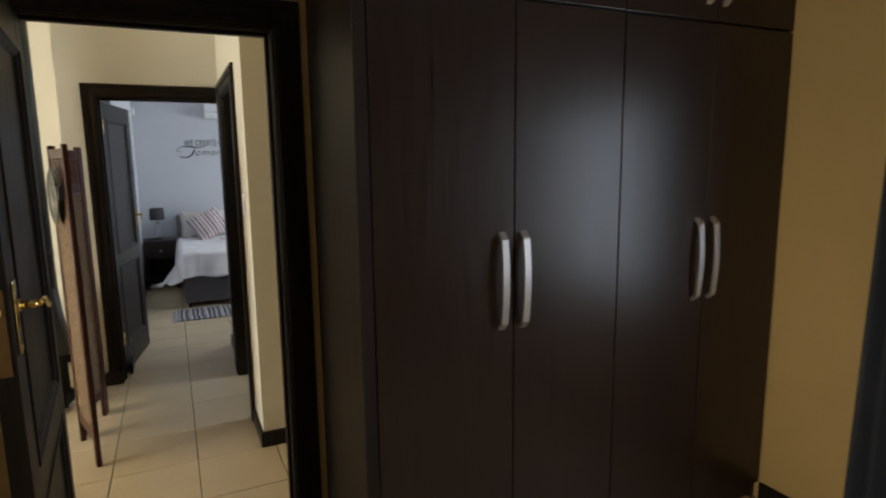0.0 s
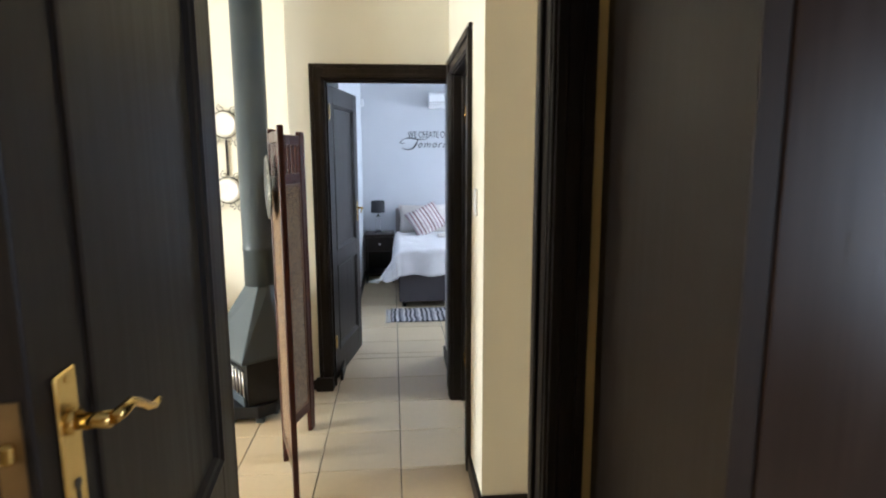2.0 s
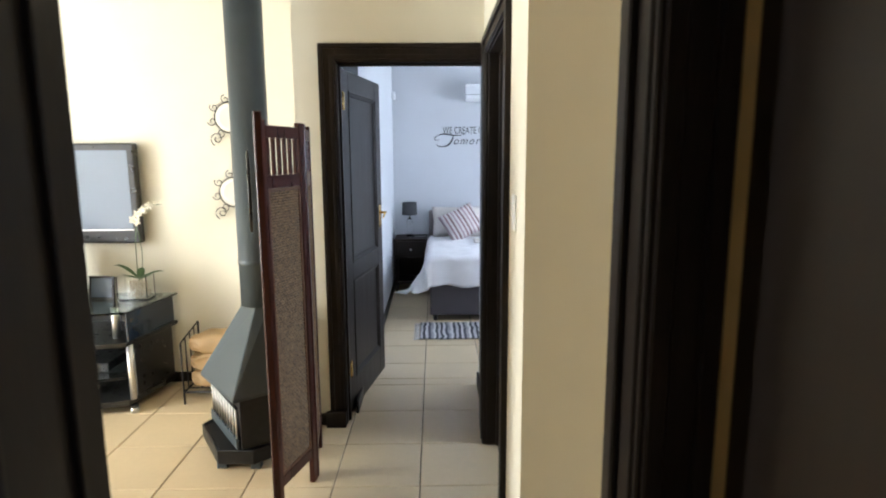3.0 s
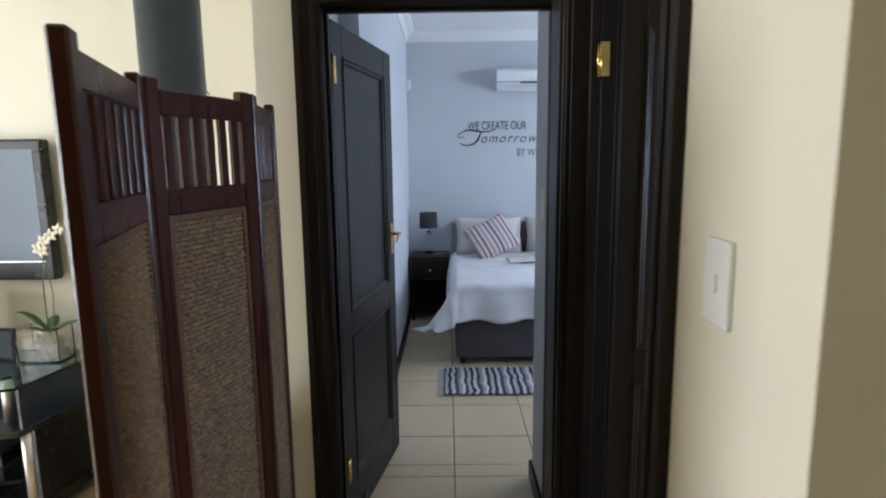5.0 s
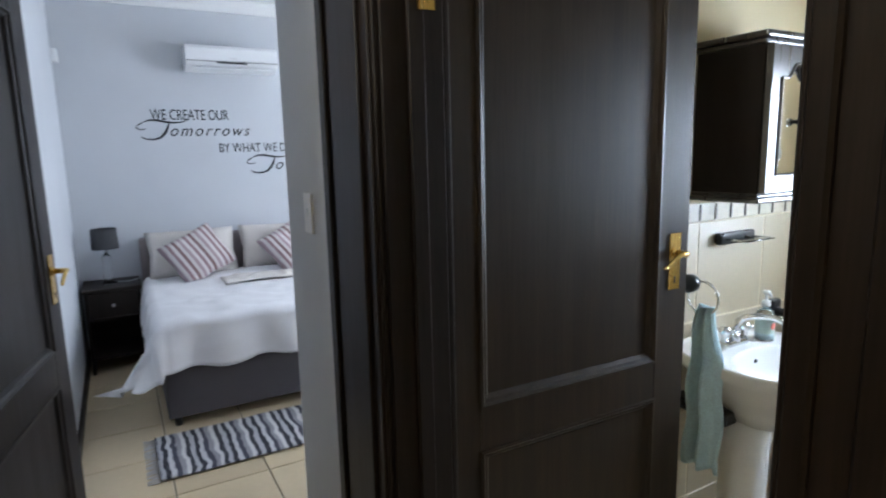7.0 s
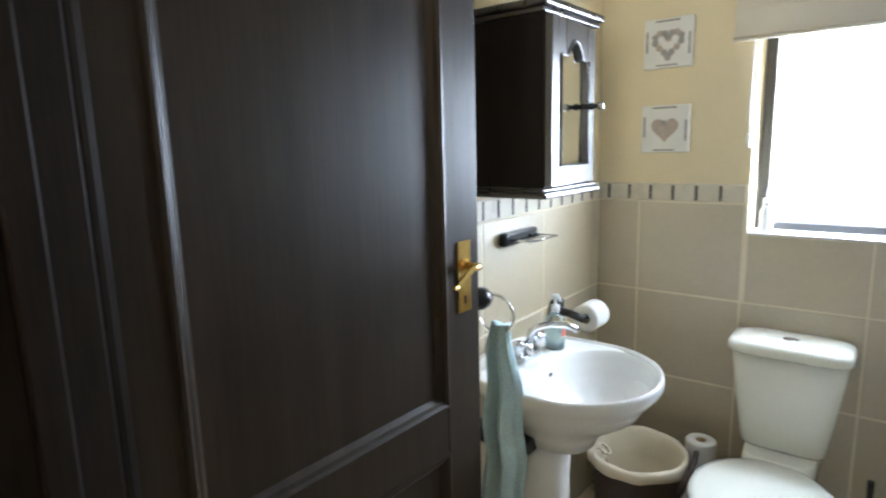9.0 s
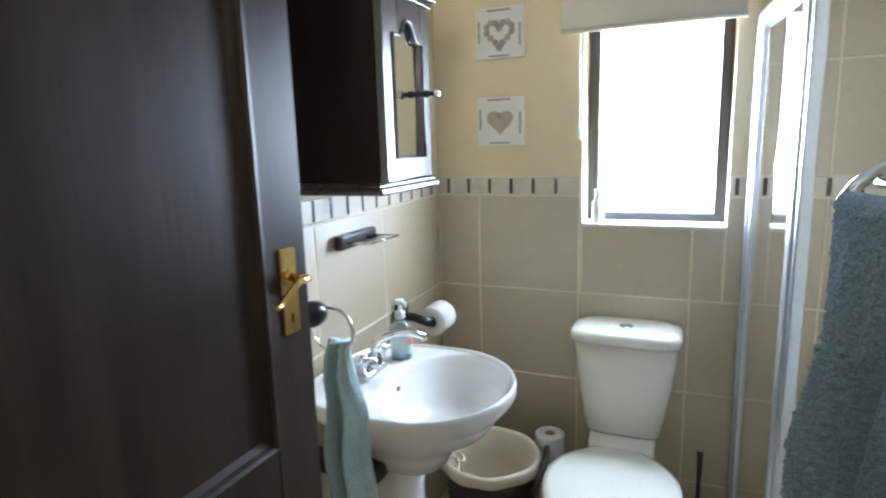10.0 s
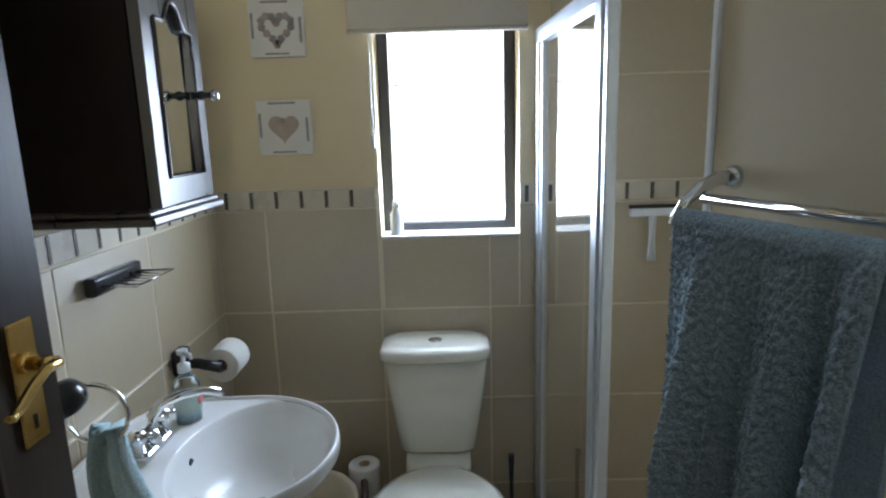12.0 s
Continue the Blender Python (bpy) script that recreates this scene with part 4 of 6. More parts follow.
# ---- grey bedroom ----
def bed():
    b = thing("bed", "double bed with white duvet, grey base and striped cushions", "bed")
    x0, x1, y0, y1 = 0.035, 1.56, 6.87, 8.40
    part("base", bx(x0, y0, 0.055, x1, y1, 0.34, 0.012, 2), BEDBASE, b, "dark grey upholstered base")
    for x in (x0 + 0.05, x1 - 0.05):
        for y in (y0 + 0.05, y1 - 0.05):
            part("foot", lathe(bmesh.new(), [(0.02, 0), (0.024, 0.055)], (x, y, 0), 14), BLACK, b)
    part("mattress", bx(x0 + 0.005, y0 + 0.005, 0.34, x1 - 0.005, y1, 0.585, 0.03, 3), LINEN, b)
    part("headboard", bx(x0 - 0.02, 8.42, 0.0, x1 + 0.02, 8.485, 0.90, 0.018, 3), HEADBOARD, b, "low taupe upholstered headboard")
    nx, ny = 74, 70
    ox, oy = 0.11, 0.12

    def at(u, v):
        x = x0 - 0.32 + (x1 - x0 + 0.64) * u
        y = y0 - 0.30 + (8.30 - y0 + 0.30) * v
        dx = max(x0 - x, x - x1, 0)
        dy = max(y0 - y, 0)
        d = math.hypot(dx, dy)
        puff = 0.018 * noise.noise(Vector((x * 3.0, y * 3.0, 1.0))) + 0.013 * noise.noise(Vector((x * 8, y * 8, 4.0))) + 0.006 * abs(noise.noise(Vector((x * 16, y * 7, 6.0))))
        top = 0.612 + puff
        if d > 0:
            fall = min(d, 0.34)
            s = 1 if dx >= dy else 0
            run = (y if dx > dy else x) * 19
            wave = 0.020 * math.sin(run + 2.0 * noise.noise(Vector((x * 2, y * 2, 0)))) * min(1, d / 0.15)
            out = 0.030 + wave + 0.05 * (fall / 0.34) * (1.6 if dx > 0 and dy > 0 else 0.55)
            nxv = (dx / d) * (1 if x > x1 else -1)
            nyv = -(dy / d)
            bx0 = min(max(x, x0), x1)
            by0 = max(y, y0)
            corner = 1.9 if dx > 0.02 and dy > 0.02 else 1.0
            drop = fall * (0.86 + 0.12 * noise.noise(Vector((x * 4, y * 4, 2.0))))
            return (bx0 + nxv * out * corner, by0 + nyv * out * corner, top - 0.012 - drop)
        return (x, y, top)
    part("duvet", thicken(grid(bmesh.new(), at, nx, ny), 0.014), LINEN, b, "rumpled white duvet")
    return b


bed()


def pillow(name, label, m, w, h, t, material, category="pillow", group="bed pillows"):
    p = thing(name, label, category, m, group)
    bm = bmesh.new()
    n = 18
    for s in (-1, 1):
        def at(u, v):
            a, c = 2 * u - 1, 2 * v - 1
            e = max(0.0, (1 - a ** 4) * (1 - c ** 4)) ** 0.5
            pinch = 1 - 0.06 * (1 - abs(a)) * abs(c) - 0.06 * (1 - abs(c)) * abs(a)
            return (a * w / 2 * pinch, c * h / 2 * pinch, s * t / 2 * e * (1 + 0.12 * noise.noise(Vector((a * 2, c * 2, s + w)))))
        grid(bm, at, n, n)
    bmesh.ops.remove_doubles(bm, verts=bm.verts[:], dist=0.0005)
    bmesh.ops.recalc_face_normals(bm, faces=bm.faces[:])
    part("cover", bm, material, p)
    return p


pillow("pillow", "pale pillow leaning against the taupe headboard", pose(0.375, 8.29, 0.775, 70, 0, 3), 0.64, 0.37, 0.14, PILLOWCASE)
pillow("pillow", "pale pillow leaning against the taupe headboard", pose(1.05, 8.29, 0.775, 70, 0, -3), 0.64, 0.37, 0.14, PILLOWCASE)
pillow("cushion", "cream and maroon striped scatter cushion on the bed", pose(0.39, 8.10, 0.785, 55, 0, 0) @ pose(0, 0, 0, 0, 0, 28), 0.42, 0.38, 0.13, STRIPECUSHION, "cushion", "striped cushions")
pillow("cushion", "cream and maroon striped scatter cushion on the bed", pose(1.10, 8.10, 0.785, 55, 0, 0) @ pose(0, 0, 0, 0, 0, 30), 0.42, 0.38, 0.13, STRIPECUSHION, "cushion", "striped cushions")
th = thing("folded_throw", "thin crumpled grey and white throw lying on the duvet", "throw")
bm = bmesh.new()


def throw_at(u, v):
    x, y = 0.50 + 0.75 * u, 7.62 + 0.26 * v + 0.05 * math.sin(u * 5)
    return (x, y, 0.634 + 0.024 * abs(noise.noise(Vector((x * 9, y * 16, 2)))) * 2 * math.sin(math.pi * u) ** 0.3 * math.sin(math.pi * v) ** 0.3)


part("cloth", thicken(grid(bm, throw_at, 40, 18), 0.006), PILLOWCASE, th)


def nightstand():
    n = thing("nightstand", "dark brown bedside table with one drawer beside the bed", "nightstand")
    x0, x1, y0, y1 = -0.375, -0.005, 8.06, 8.46
    part("top", bx(x0, y0, 0.585, x1, y1, 0.61, 0.003), DARKWOOD, n)
    part("side", bx(x0 + 0.01, y0 + 0.015, 0.0, x0 + 0.03, y1 - 0.01, 0.585, 0.002), DARKWOOD, n)
    part("side", bx(x1 - 0.03, y0 + 0.015, 0.0, x1 - 0.01, y1 - 0.01, 0.585, 0.002), DARKWOOD, n)
    part("back", bx(x0 + 0.03, y1 - 0.022, 0.03, x1 - 0.03, y1 - 0.012, 0.585), DARKWOOD, n)
    part("shelf", bx(x0 + 0.03, y0 + 0.02, 0.10, x1 - 0.03, y1 - 0.022, 0.12), DARKWOOD, n)
    part("shelf", bx(x0 + 0.03, y0 + 0.02, 0.38, x1 - 0.03, y1 - 0.022, 0.40), DARKWOOD, n)
    d = part("drawer", bx(x0 + 0.032, y0 + 0.005, 0.405, x1 - 0.032, y0 + 0.022, 0.58, 0.002), DARKWOOD, n)
    part("knob", lathe(bmesh.new(), [(0.006, 0.0), (0.012, -0.014), (0.011, -0.022), (0.003, -0.024)], ((x0 + x1) / 2, y0 + 0.005, 0.49), 14, axis="y"), STEEL, d)
    return n


nightstand()
lamp = thing("table_lamp", "bedside lamp with charcoal drum shade on clear glass base", "table lamp", pose(-0.205, 8.26, 0.61))
part("base", lathe(bmesh.new(), [(0.05, 0), (0.05, 0.012), (0.03, 0.02), (0.03, 0.03)], seg=24), GLASS, lamp)
part("stem", lathe(bmesh.new(), [(0.026, 0.031), (0.034, 0.06), (0.026, 0.09), (0.034, 0.12), (0.026, 0.15), (0.032, 0.18), (0.022, 0.21)], seg=24), GLASS, lamp, "clear glass baluster stem")
part("socket", lathe(bmesh.new(), [(0.014, 0.21), (0.014, 0.30)], seg=14), CHROME, lamp)
bm = lathe(bmesh.new(), [(0.088, 0.255), (0.082, 0.40), (0.080, 0.40), (0.086, 0.257)], seg=36, cap=False)
part("shade", bm, SHADE, lamp, "charcoal fabric drum shade")
part("spider", tube(bmesh.new(), [(-0.084, 0, 0.30), (0.084, 0, 0.30)], 0.002, 6), CHROME, lamp)
bm = tube(bmesh.new(), [(-0.15, 8.29, 0.613), (-0.08, 8.26, 0.613), (-0.03, 8.30, 0.613), (-0.008, 8.36, 0.613)], 0.003, 8)
cord = thing("power_cord", "white lamp cord lying on the nightstand", "cord")
part("cord", bm, PLASTIC, cord)


def air_conditioner():
    a = thing("air_conditioner", "white split air conditioner mounted high on the grey wall", "air conditioner")
    x0, x1 = 0.445, 1.125
    prof = [(8.498, 2.15), (8.36, 2.150), (8.285, 2.190), (8.272, 2.215), (8.275, 2.305), (8.30, 2.33), (8.498, 2.33)]
    bm = prism(bmesh.new(), prof, x0, x1, "x")
    bmesh.ops.bevel(bm, geom=bm.edges[:], offset=0.006, segments=2, affect="EDGES")
    part("body", bm, PLASTIC, a)
    part("panel_gap", bx(x0 + 0.004, 8.269, 2.209, x1 - 0.004, 8.274, 2.213), BLACK, a)
    part("display", bx(x0 + 0.22, 8.268, 2.196, x0 + 0.44, 8.276, 2.207), BLACK, a, "dark display strip")
    part("flap", bx(x0 + 0.05, 8.29, 2.163, x1 - 0.05, 8.345, 2.169), PLASTIC, a)
    part("badge", bx(x0 + 0.31, 8.2695, 2.232, x0 + 0.37, 8.273, 2.238), STEEL, a)
    return a


air_conditioner()
pir = thing("motion_sensor", "small white motion sensor in the corner of the wall", "sensor")
part("case", bx(-0.399, 8.40, 2.17, -0.36, 8.46, 2.26, 0.008, 2), PLASTIC, pir)
part("lens", bx(-0.36, 8.41, 2.18, -0.356, 8.45, 2.22, 0.002), WHITE, pir)

rug = thing("rug", "black and white striped cotton rug with fringes before the bed", "rug")
bm = bmesh.new()
grid(bm, lambda u, v: (-0.05 + 1.15 * u, 6.30 + 0.48 * v, 0.008 + 0.003 * noise.noise(Vector((u * 9, v * 5, 0)))), 60, 24)
part("weave", thicken(bm, 0.007), RUG, rug)
bm = bmesh.new()
rnd = random.Random(3)
for i in range(26):
    y = 6.31 + 0.46 * i / 25
    tube(bm, [(-0.05, y, 0.006), (-0.075, y + rnd.uniform(-0.008, 0.008), 0.004), (-0.105, y + rnd.uniform(-0.02, 0.02), 0.003)], 0.0028, 5)
part("fringe", bm, LINEN, rug, "pale cotton fringe")


def lettering(text, x, z, size, shear=0.0, spacing=1.0, grow=1.0, thick=0.0):
    cu = bpy.data.curves.new("lettering", "FONT")
    cu.body, cu.size, cu.shear, cu.space_character, cu.extrude, cu.offset = text, size, shear, spacing, 0.0012, thick
    tmp = bpy.data.objects.new("lettering", cu)
    scene.collection.objects.link(tmp)
    bpy.context.view_layer.update()
    me = bpy.data.meshes.new_from_object(tmp.evaluated_get(bpy.context.evaluated_depsgraph_get()))
    bpy.data.objects.remove(tmp)
    me.materials.clear()
    me.materials.append(LETTERING)
    return me


words = thing("wall_lettering", "black vinyl lettering of a saying on the grey wall", "wall decal")
for text, x, z, size, shear, sp, width in (("WE CREATE OUR", 0.185, 1.790, 0.115, 0, 1.0, 0.57), ("omorrows", 0.315, 1.667, 0.125, 0.40, 1.25, 0.60), ("BY WHAT WE DREAM", 0.665, 1.535, 0.105, 0, 1.0, 0.72), ("oday", 1.105, 1.388, 0.125, 0.40, 1.25, 0.30)):
    me = lettering(text, x, z, size, shear, sp)
    xs = [v.co.x for v in me.vertices]
    k = width / (max(xs) - min(xs))
    ob = new("letters", me)
    ob.matrix_world = Matrix.Translation((x - min(xs) * k, 8.4985, z)) @ Matrix(((k, 0, 0), (0, 0, -1), (0, 1, 0))).to_4x4()
    ob.parent = words
# tall swashed capitals: a waved bar, a leaning stem with a hook, and a curl
for x, z in ((0.0, 0.0), (0.79, -0.279)):
    for stroke, radii in (([(0.13, 1.768), (0.17, 1.785), (0.22, 1.787), (0.28, 1.775), (0.34, 1.768), (0.40, 1.772), (0.45, 1.790)], [0.002, 0.006, 0.008, 0.008, 0.006, 0.004, 0.002]),
                          ([(0.315, 1.770), (0.300, 1.730), (0.280, 1.690), (0.245, 1.655), (0.195, 1.640), (0.140, 1.645), (0.110, 1.662)], [0.004, 0.008, 0.010, 0.008, 0.006, 0.005, 0.003]),
                          ([(0.13, 1.768), (0.095, 1.750), (0.082, 1.730), (0.105, 1.715), (0.150, 1.722)], [0.003, 0.005, 0.005, 0.004, 0.002])):
        part("swash", tube(bmesh.new(), [(x + p, 8.4985, z + q) for p, q in stroke], radii, 8, flat=1.0), LETTERING, words)


# ---- bathroom ----
wall("wall_bath_pier", "y", 4.578, 0.184, 0.495, 1.275, H, BATHPAINT, "cream bathroom wall behind the open door")


def basin():
    b = thing("wash_basin", "white porcelain pedestal wash basin", "wash basin")
    cx, cy, a, d, z = 1.655, 4.475, 0.242, 0.235, 0.84
    seg, prof = 56, []
    bm = bmesh.new()

    def radius(ang, f):
        """Outline of the basin: round in front, squared off at the wall."""
        c, s = math.cos(ang), math.sin(ang)
        if s > 0:
            e = 3.2
            r = (abs(c) ** e + abs(s) ** e) ** (-1 / e)
            return Vector((c * r * a * f, min(s * r * 0.277 * f, 0.277)))
        return Vector((c * a * f, s * d * f))
    inner = Vector((0.0, -0.060))
    rows = [(1.0, z - 0.030, 0), (1.0, z - 0.010, 0), (0.992, z - 0.002, 0), (0.978, z, 0), (0.966, z - 0.003, 0), (0.958, z - 0.007, 0), (0.94, z - 0.008, 0), (0.915, z - 0.008, 1), (0.895, z - 0.013, 1),
            (0.86, z - 0.030, 1), (0.78, z - 0.072, 1), (0.66, z - 0.108, 1), (0.48, z - 0.132, 1), (0.22, z - 0.142, 1), (0.08, z - 0.146, 1)]
    rings = []
    for f, h, k in rows:
        ring = []
        for i in range(seg):
            ang = 2 * math.pi * i / seg
            p = radius(ang, f)
            q = Vector((a * f * math.cos(ang), 0.178 * f * math.sin(ang))) + inner
            p = p.lerp(q, k)
            ring.append(bm.verts.new((cx + p.x, cy + p.y, h)))
        rings.append(ring)
    low = []
    for f, h in ((1.0, z - 0.030), (0.965, z - 0.045), (0.84, z - 0.085), (0.69, z - 0.126), (0.53, z - 0.158), (0.43, z - 0.19), (0.37, z - 0.225)):
        low.append([bm.verts.new((cx + radius(2 * math.pi * i / seg, f).x, cy + 0.05 * (1 - f) + radius(2 * math.pi * i / seg, f).y, h)) for i in range(seg)])
    for q, w in list(zip(rings, rings[1:])):
        for i in range(seg):
            bm.faces.new((q[i], q[(i + 1) % seg], w[(i + 1) % seg], w[i])).smooth = True
    bm.faces.new(rings[-1])
    for q, w in zip(low, low[1:]):
        for i in range(seg):
            bm.faces.new((w[i], w[(i + 1) % seg], q[(i + 1) % seg], q[i])).smooth = True
    bm.faces.new(low[-1][::-1])
    bmesh.ops.remove_doubles(bm, verts=bm.verts[:], dist=0.0002)
    bmesh.ops.recalc_face_normals(bm, faces=bm.faces[:])
    part("bowl", bm, PORCELAIN, b)
    bm = lathe(bmesh.new(), [(0.105, 0.0), (0.105, 0.03), (0.084, 0.06), (0.078, 0.35), (0.080, 0.52), (0.088, 0.635)], (cx + 0.01, cy + 0.10, 0), 32, 1.0, 0.95)
    part("pedestal", bm, PORCELAIN, b)
    part("wall_bracket", bx(1.512, 4.545, 0.606, 1.570, 4.755, 0.648, 0.004), BLACK, b, "black bracket under the bowl")
    part("drain", lathe(bmesh.new(), [(0.028, 0.0), (0.026, 0.004), (0.014, 0.005), (0.012, 0.002)], (cx, cy - 0.06, z - 0.1455), 20), CHROME, b)
    part("overflow", lathe(bmesh.new(), [(0.009, 0.0), (0.008, -0.002)], (cx + 0.02, cy + 0.086, z - 0.050), 14, axis="y"), BLACK, b)
    return b


basin()


def mixer():
    t = thing("basin_mixer", "chrome mixer tap with two crystal handles on the basin", "tap", pose(1.650, 4.625, 0.832))
    part("body", bx(-0.055, -0.02, 0, 0.055, 0.02, 0.022, 0.008, 3), CHROME, t)
    part("centre", lathe(bmesh.new(), [(0.022, 0.018), (0.018, 0.035), (0.014, 0.05)], seg=20), CHROME, t)
    sp = [(0, 0, 0.045), (0.005, -0.01, 0.085), (0.016, -0.025, 0.100), (0.036, -0.055, 0.108), (0.062, -0.090, 0.106), (0.078, -0.115, 0.096), (0.080, -0.118, 0.084)]
    part("spout", tube(bmesh.new(), sp, [0.013, 0.012, 0.011, 0.0105, 0.0105, 0.011, 0.011], 14), CHROME, t)
    for s in (-1, 1):
        h = part("handle", lathe(bmesh.new(), [(0.013, 0.02), (0.011, 0.04), (0.016, 0.046), (0.020, 0.055), (0.016, 0.07), (0.006, 0.074)], (s * 0.05, 0, 0), 18), CHROME, t)
        for k in range(4):
            an = k * math.pi / 2 + 0.4
            part("prong", tube(bmesh.new(), [(s * 0.05, 0, 0.058), (s * 0.05 + 0.028 * math.cos(an), 0.028 * math.sin(an), 0.060)], [0.007, 0.0055], 10), CHROME, h)
    return t


mixer()


def soap_bottle(x, y, z, label, liquid=True):
    s = thing("soap_dispenser", label, "soap dispenser", pose(x, y, z))
    part("bottle", lathe(bmesh.new(), [(0.028, 0), (0.030, 0.006), (0.030, 0.085), (0.026, 0.10), (0.012, 0.112), (0.012, 0.12)], seg=24), GLASS if liquid else PLASTIC, s)
    if liquid:
        part("soap", lathe(bmesh.new(), [(0.024, 0.006), (0.026, 0.01), (0.026, 0.055)], seg=20), MINT, s, "pale green liquid soap")
        part("label", lathe(bmesh.new(), [(0.0306, 0.028), (0.0306, 0.07)], seg=24, cap=False), LABELPAPER, s, "pale green label")
        part("label_spot", lathe(bmesh.new(), [(0.013, -0.0312), (0.012, -0.0322), (0.002, -0.0326)], (-0.004, 0, 0.056), 16, axis="y"), SOAP, s, "coral printed spot")
    p = part("pump", lathe(bmesh.new(), [(0.014, 0.12), (0.014, 0.138), (0.005, 0.14), (0.005, 0.16), (0.012, 0.162), (0.012, 0.172)], seg=16), PLASTIC, s, "white pump")
    part("nozzle", tube(bmesh.new(), [(0, 0, 0.167), (-0.02, -0.025, 0.166), (-0.026, -0.032, 0.160)], [0.006, 0.005, 0.004], 8), PLASTIC, p)
    return s


soap_bottle(1.785, 4.605, 0.832, "clear pump soap bottle with white pump on the basin")
sb2 = thing("plastic_bottle", "clear plastic bottle standing on the window sill", "bottle", pose(2.475, 4.165, 1.139))
part("bottle", lathe(bmesh.new(), [(0.020, 0), (0.021, 0.005), (0.021, 0.07), (0.012, 0.085), (0.012, 0.09)], seg=18), PLASTIC, sb2)
part("cap", lathe(bmesh.new(), [(0.013, 0.09), (0.012, 0.115)], seg=14), PLASTIC, sb2)


def toilet():
    t = thing("toilet", "ivory porcelain toilet with closed lid and cistern", "toilet")
    cy = 4.045
    wx = BX - 0.012

    def slab(name, rows, n=4.5, m=WCPORCELAIN, parent=t):
        """Rounded box lofted from rows of (x_front, half_width, z)."""
        bm = bmesh.new()
        rings = []
        for xf, hw, z in rows:
            cx, hx = (xf + wx) / 2, (wx - xf) / 2
            ring = []
            for k in range(40):
                an = 2 * math.pi * k / 40
                c, s = math.cos(an), math.sin(an)
                r = (abs(c) ** n + abs(s) ** n) ** (-1 / n)
                ring.append(bm.verts.new((cx + hx * c * r, cy + hw * s * r, z)))
            rings.append(ring)
        for q, w in zip(rings, rings[1:]):
            for k in range(40):
                bm.faces.new((q[k], q[(k + 1) % 40], w[(k + 1) % 40], w[k])).smooth = True
        bm.faces.new(rings[0][::-1]), bm.faces.new(rings[-1])
        return part(name, bm, m, parent)
    slab("cistern", [(2.285, 0.118, 0.438), (2.275, 0.125, 0.45), (2.262, 0.150, 0.62), (2.255, 0.166, 0.765)], 5)
    lid = slab("cistern_lid", [(2.248, 0.170, 0.765), (2.242, 0.177, 0.772), (2.242, 0.177, 0.793), (2.250, 0.170, 0.806), (2.28, 0.14, 0.809)], 5)
    part("flush_button", lathe(bmesh.new(), [(0.022, 0.806), (0.022, 0.812), (0.016, 0.813), (0.006, 0.812)], (2.34, cy, 0), 20), CHROME, lid)
    slab("neck", [(2.215, 0.105, 0.33), (2.20, 0.108, 0.395), (2.215, 0.104, 0.437)], 5)

    def oval(name, rows, m=WCPORCELAIN):
        bm = bmesh.new()
        rings = []
        for cx, ax, hw, z in rows:
            rings.append([bm.verts.new((cx + ax * math.cos(2 * math.pi * k / 44) * (1 if math.cos(2 * math.pi * k / 44) < 0 else 0.86), cy + hw * math.sin(2 * math.pi * k / 44) * (1 - 0.06 * math.cos(2 * math.pi * k / 44)), z)) for k in range(44)])
        for q, w in zip(rings, rings[1:]):
            for k in range(44):
                bm.faces.new((q[k], q[(k + 1) % 44], w[(k + 1) % 44], w[k])).smooth = True
        bm.faces.new(rings[0][::-1]), bm.faces.new(rings[-1])
        bmesh.ops.recalc_face_normals(bm, faces=bm.faces[:])
        return part(name, bm, m, t)
    oval("bowl", [(2.10, 0.19, 0.10, 0.0), (2.10, 0.19, 0.10, 0.05), (2.10, 0.16, 0.09, 0.15), (2.05, 0.19, 0.13, 0.25), (2.02, 0.225, 0.168, 0.34), (2.02, 0.235, 0.176, 0.385)])
    oval("seat", [(2.02, 0.246, 0.192, 0.387), (2.02, 0.250, 0.196, 0.392), (2.02, 0.250, 0.196, 0.402), (2.02, 0.246, 0.192, 0.405)])
    oval("seat_lid", [(2.02, 0.246, 0.193, 0.407), (2.02, 0.252, 0.198, 0.412), (2.02, 0.250, 0.196, 0.424), (2.02, 0.23, 0.178, 0.431), (2.02, 0.12, 0.09, 0.434)])
    for s in (-1, 1):
        part("seat_hinge", tube(bmesh.new(), [(2.215, cy + s * 0.06, 0.41), (2.215, cy + s * 0.09, 0.41)], 0.010, 12), WCPORCELAIN, t)
    return t


toilet()


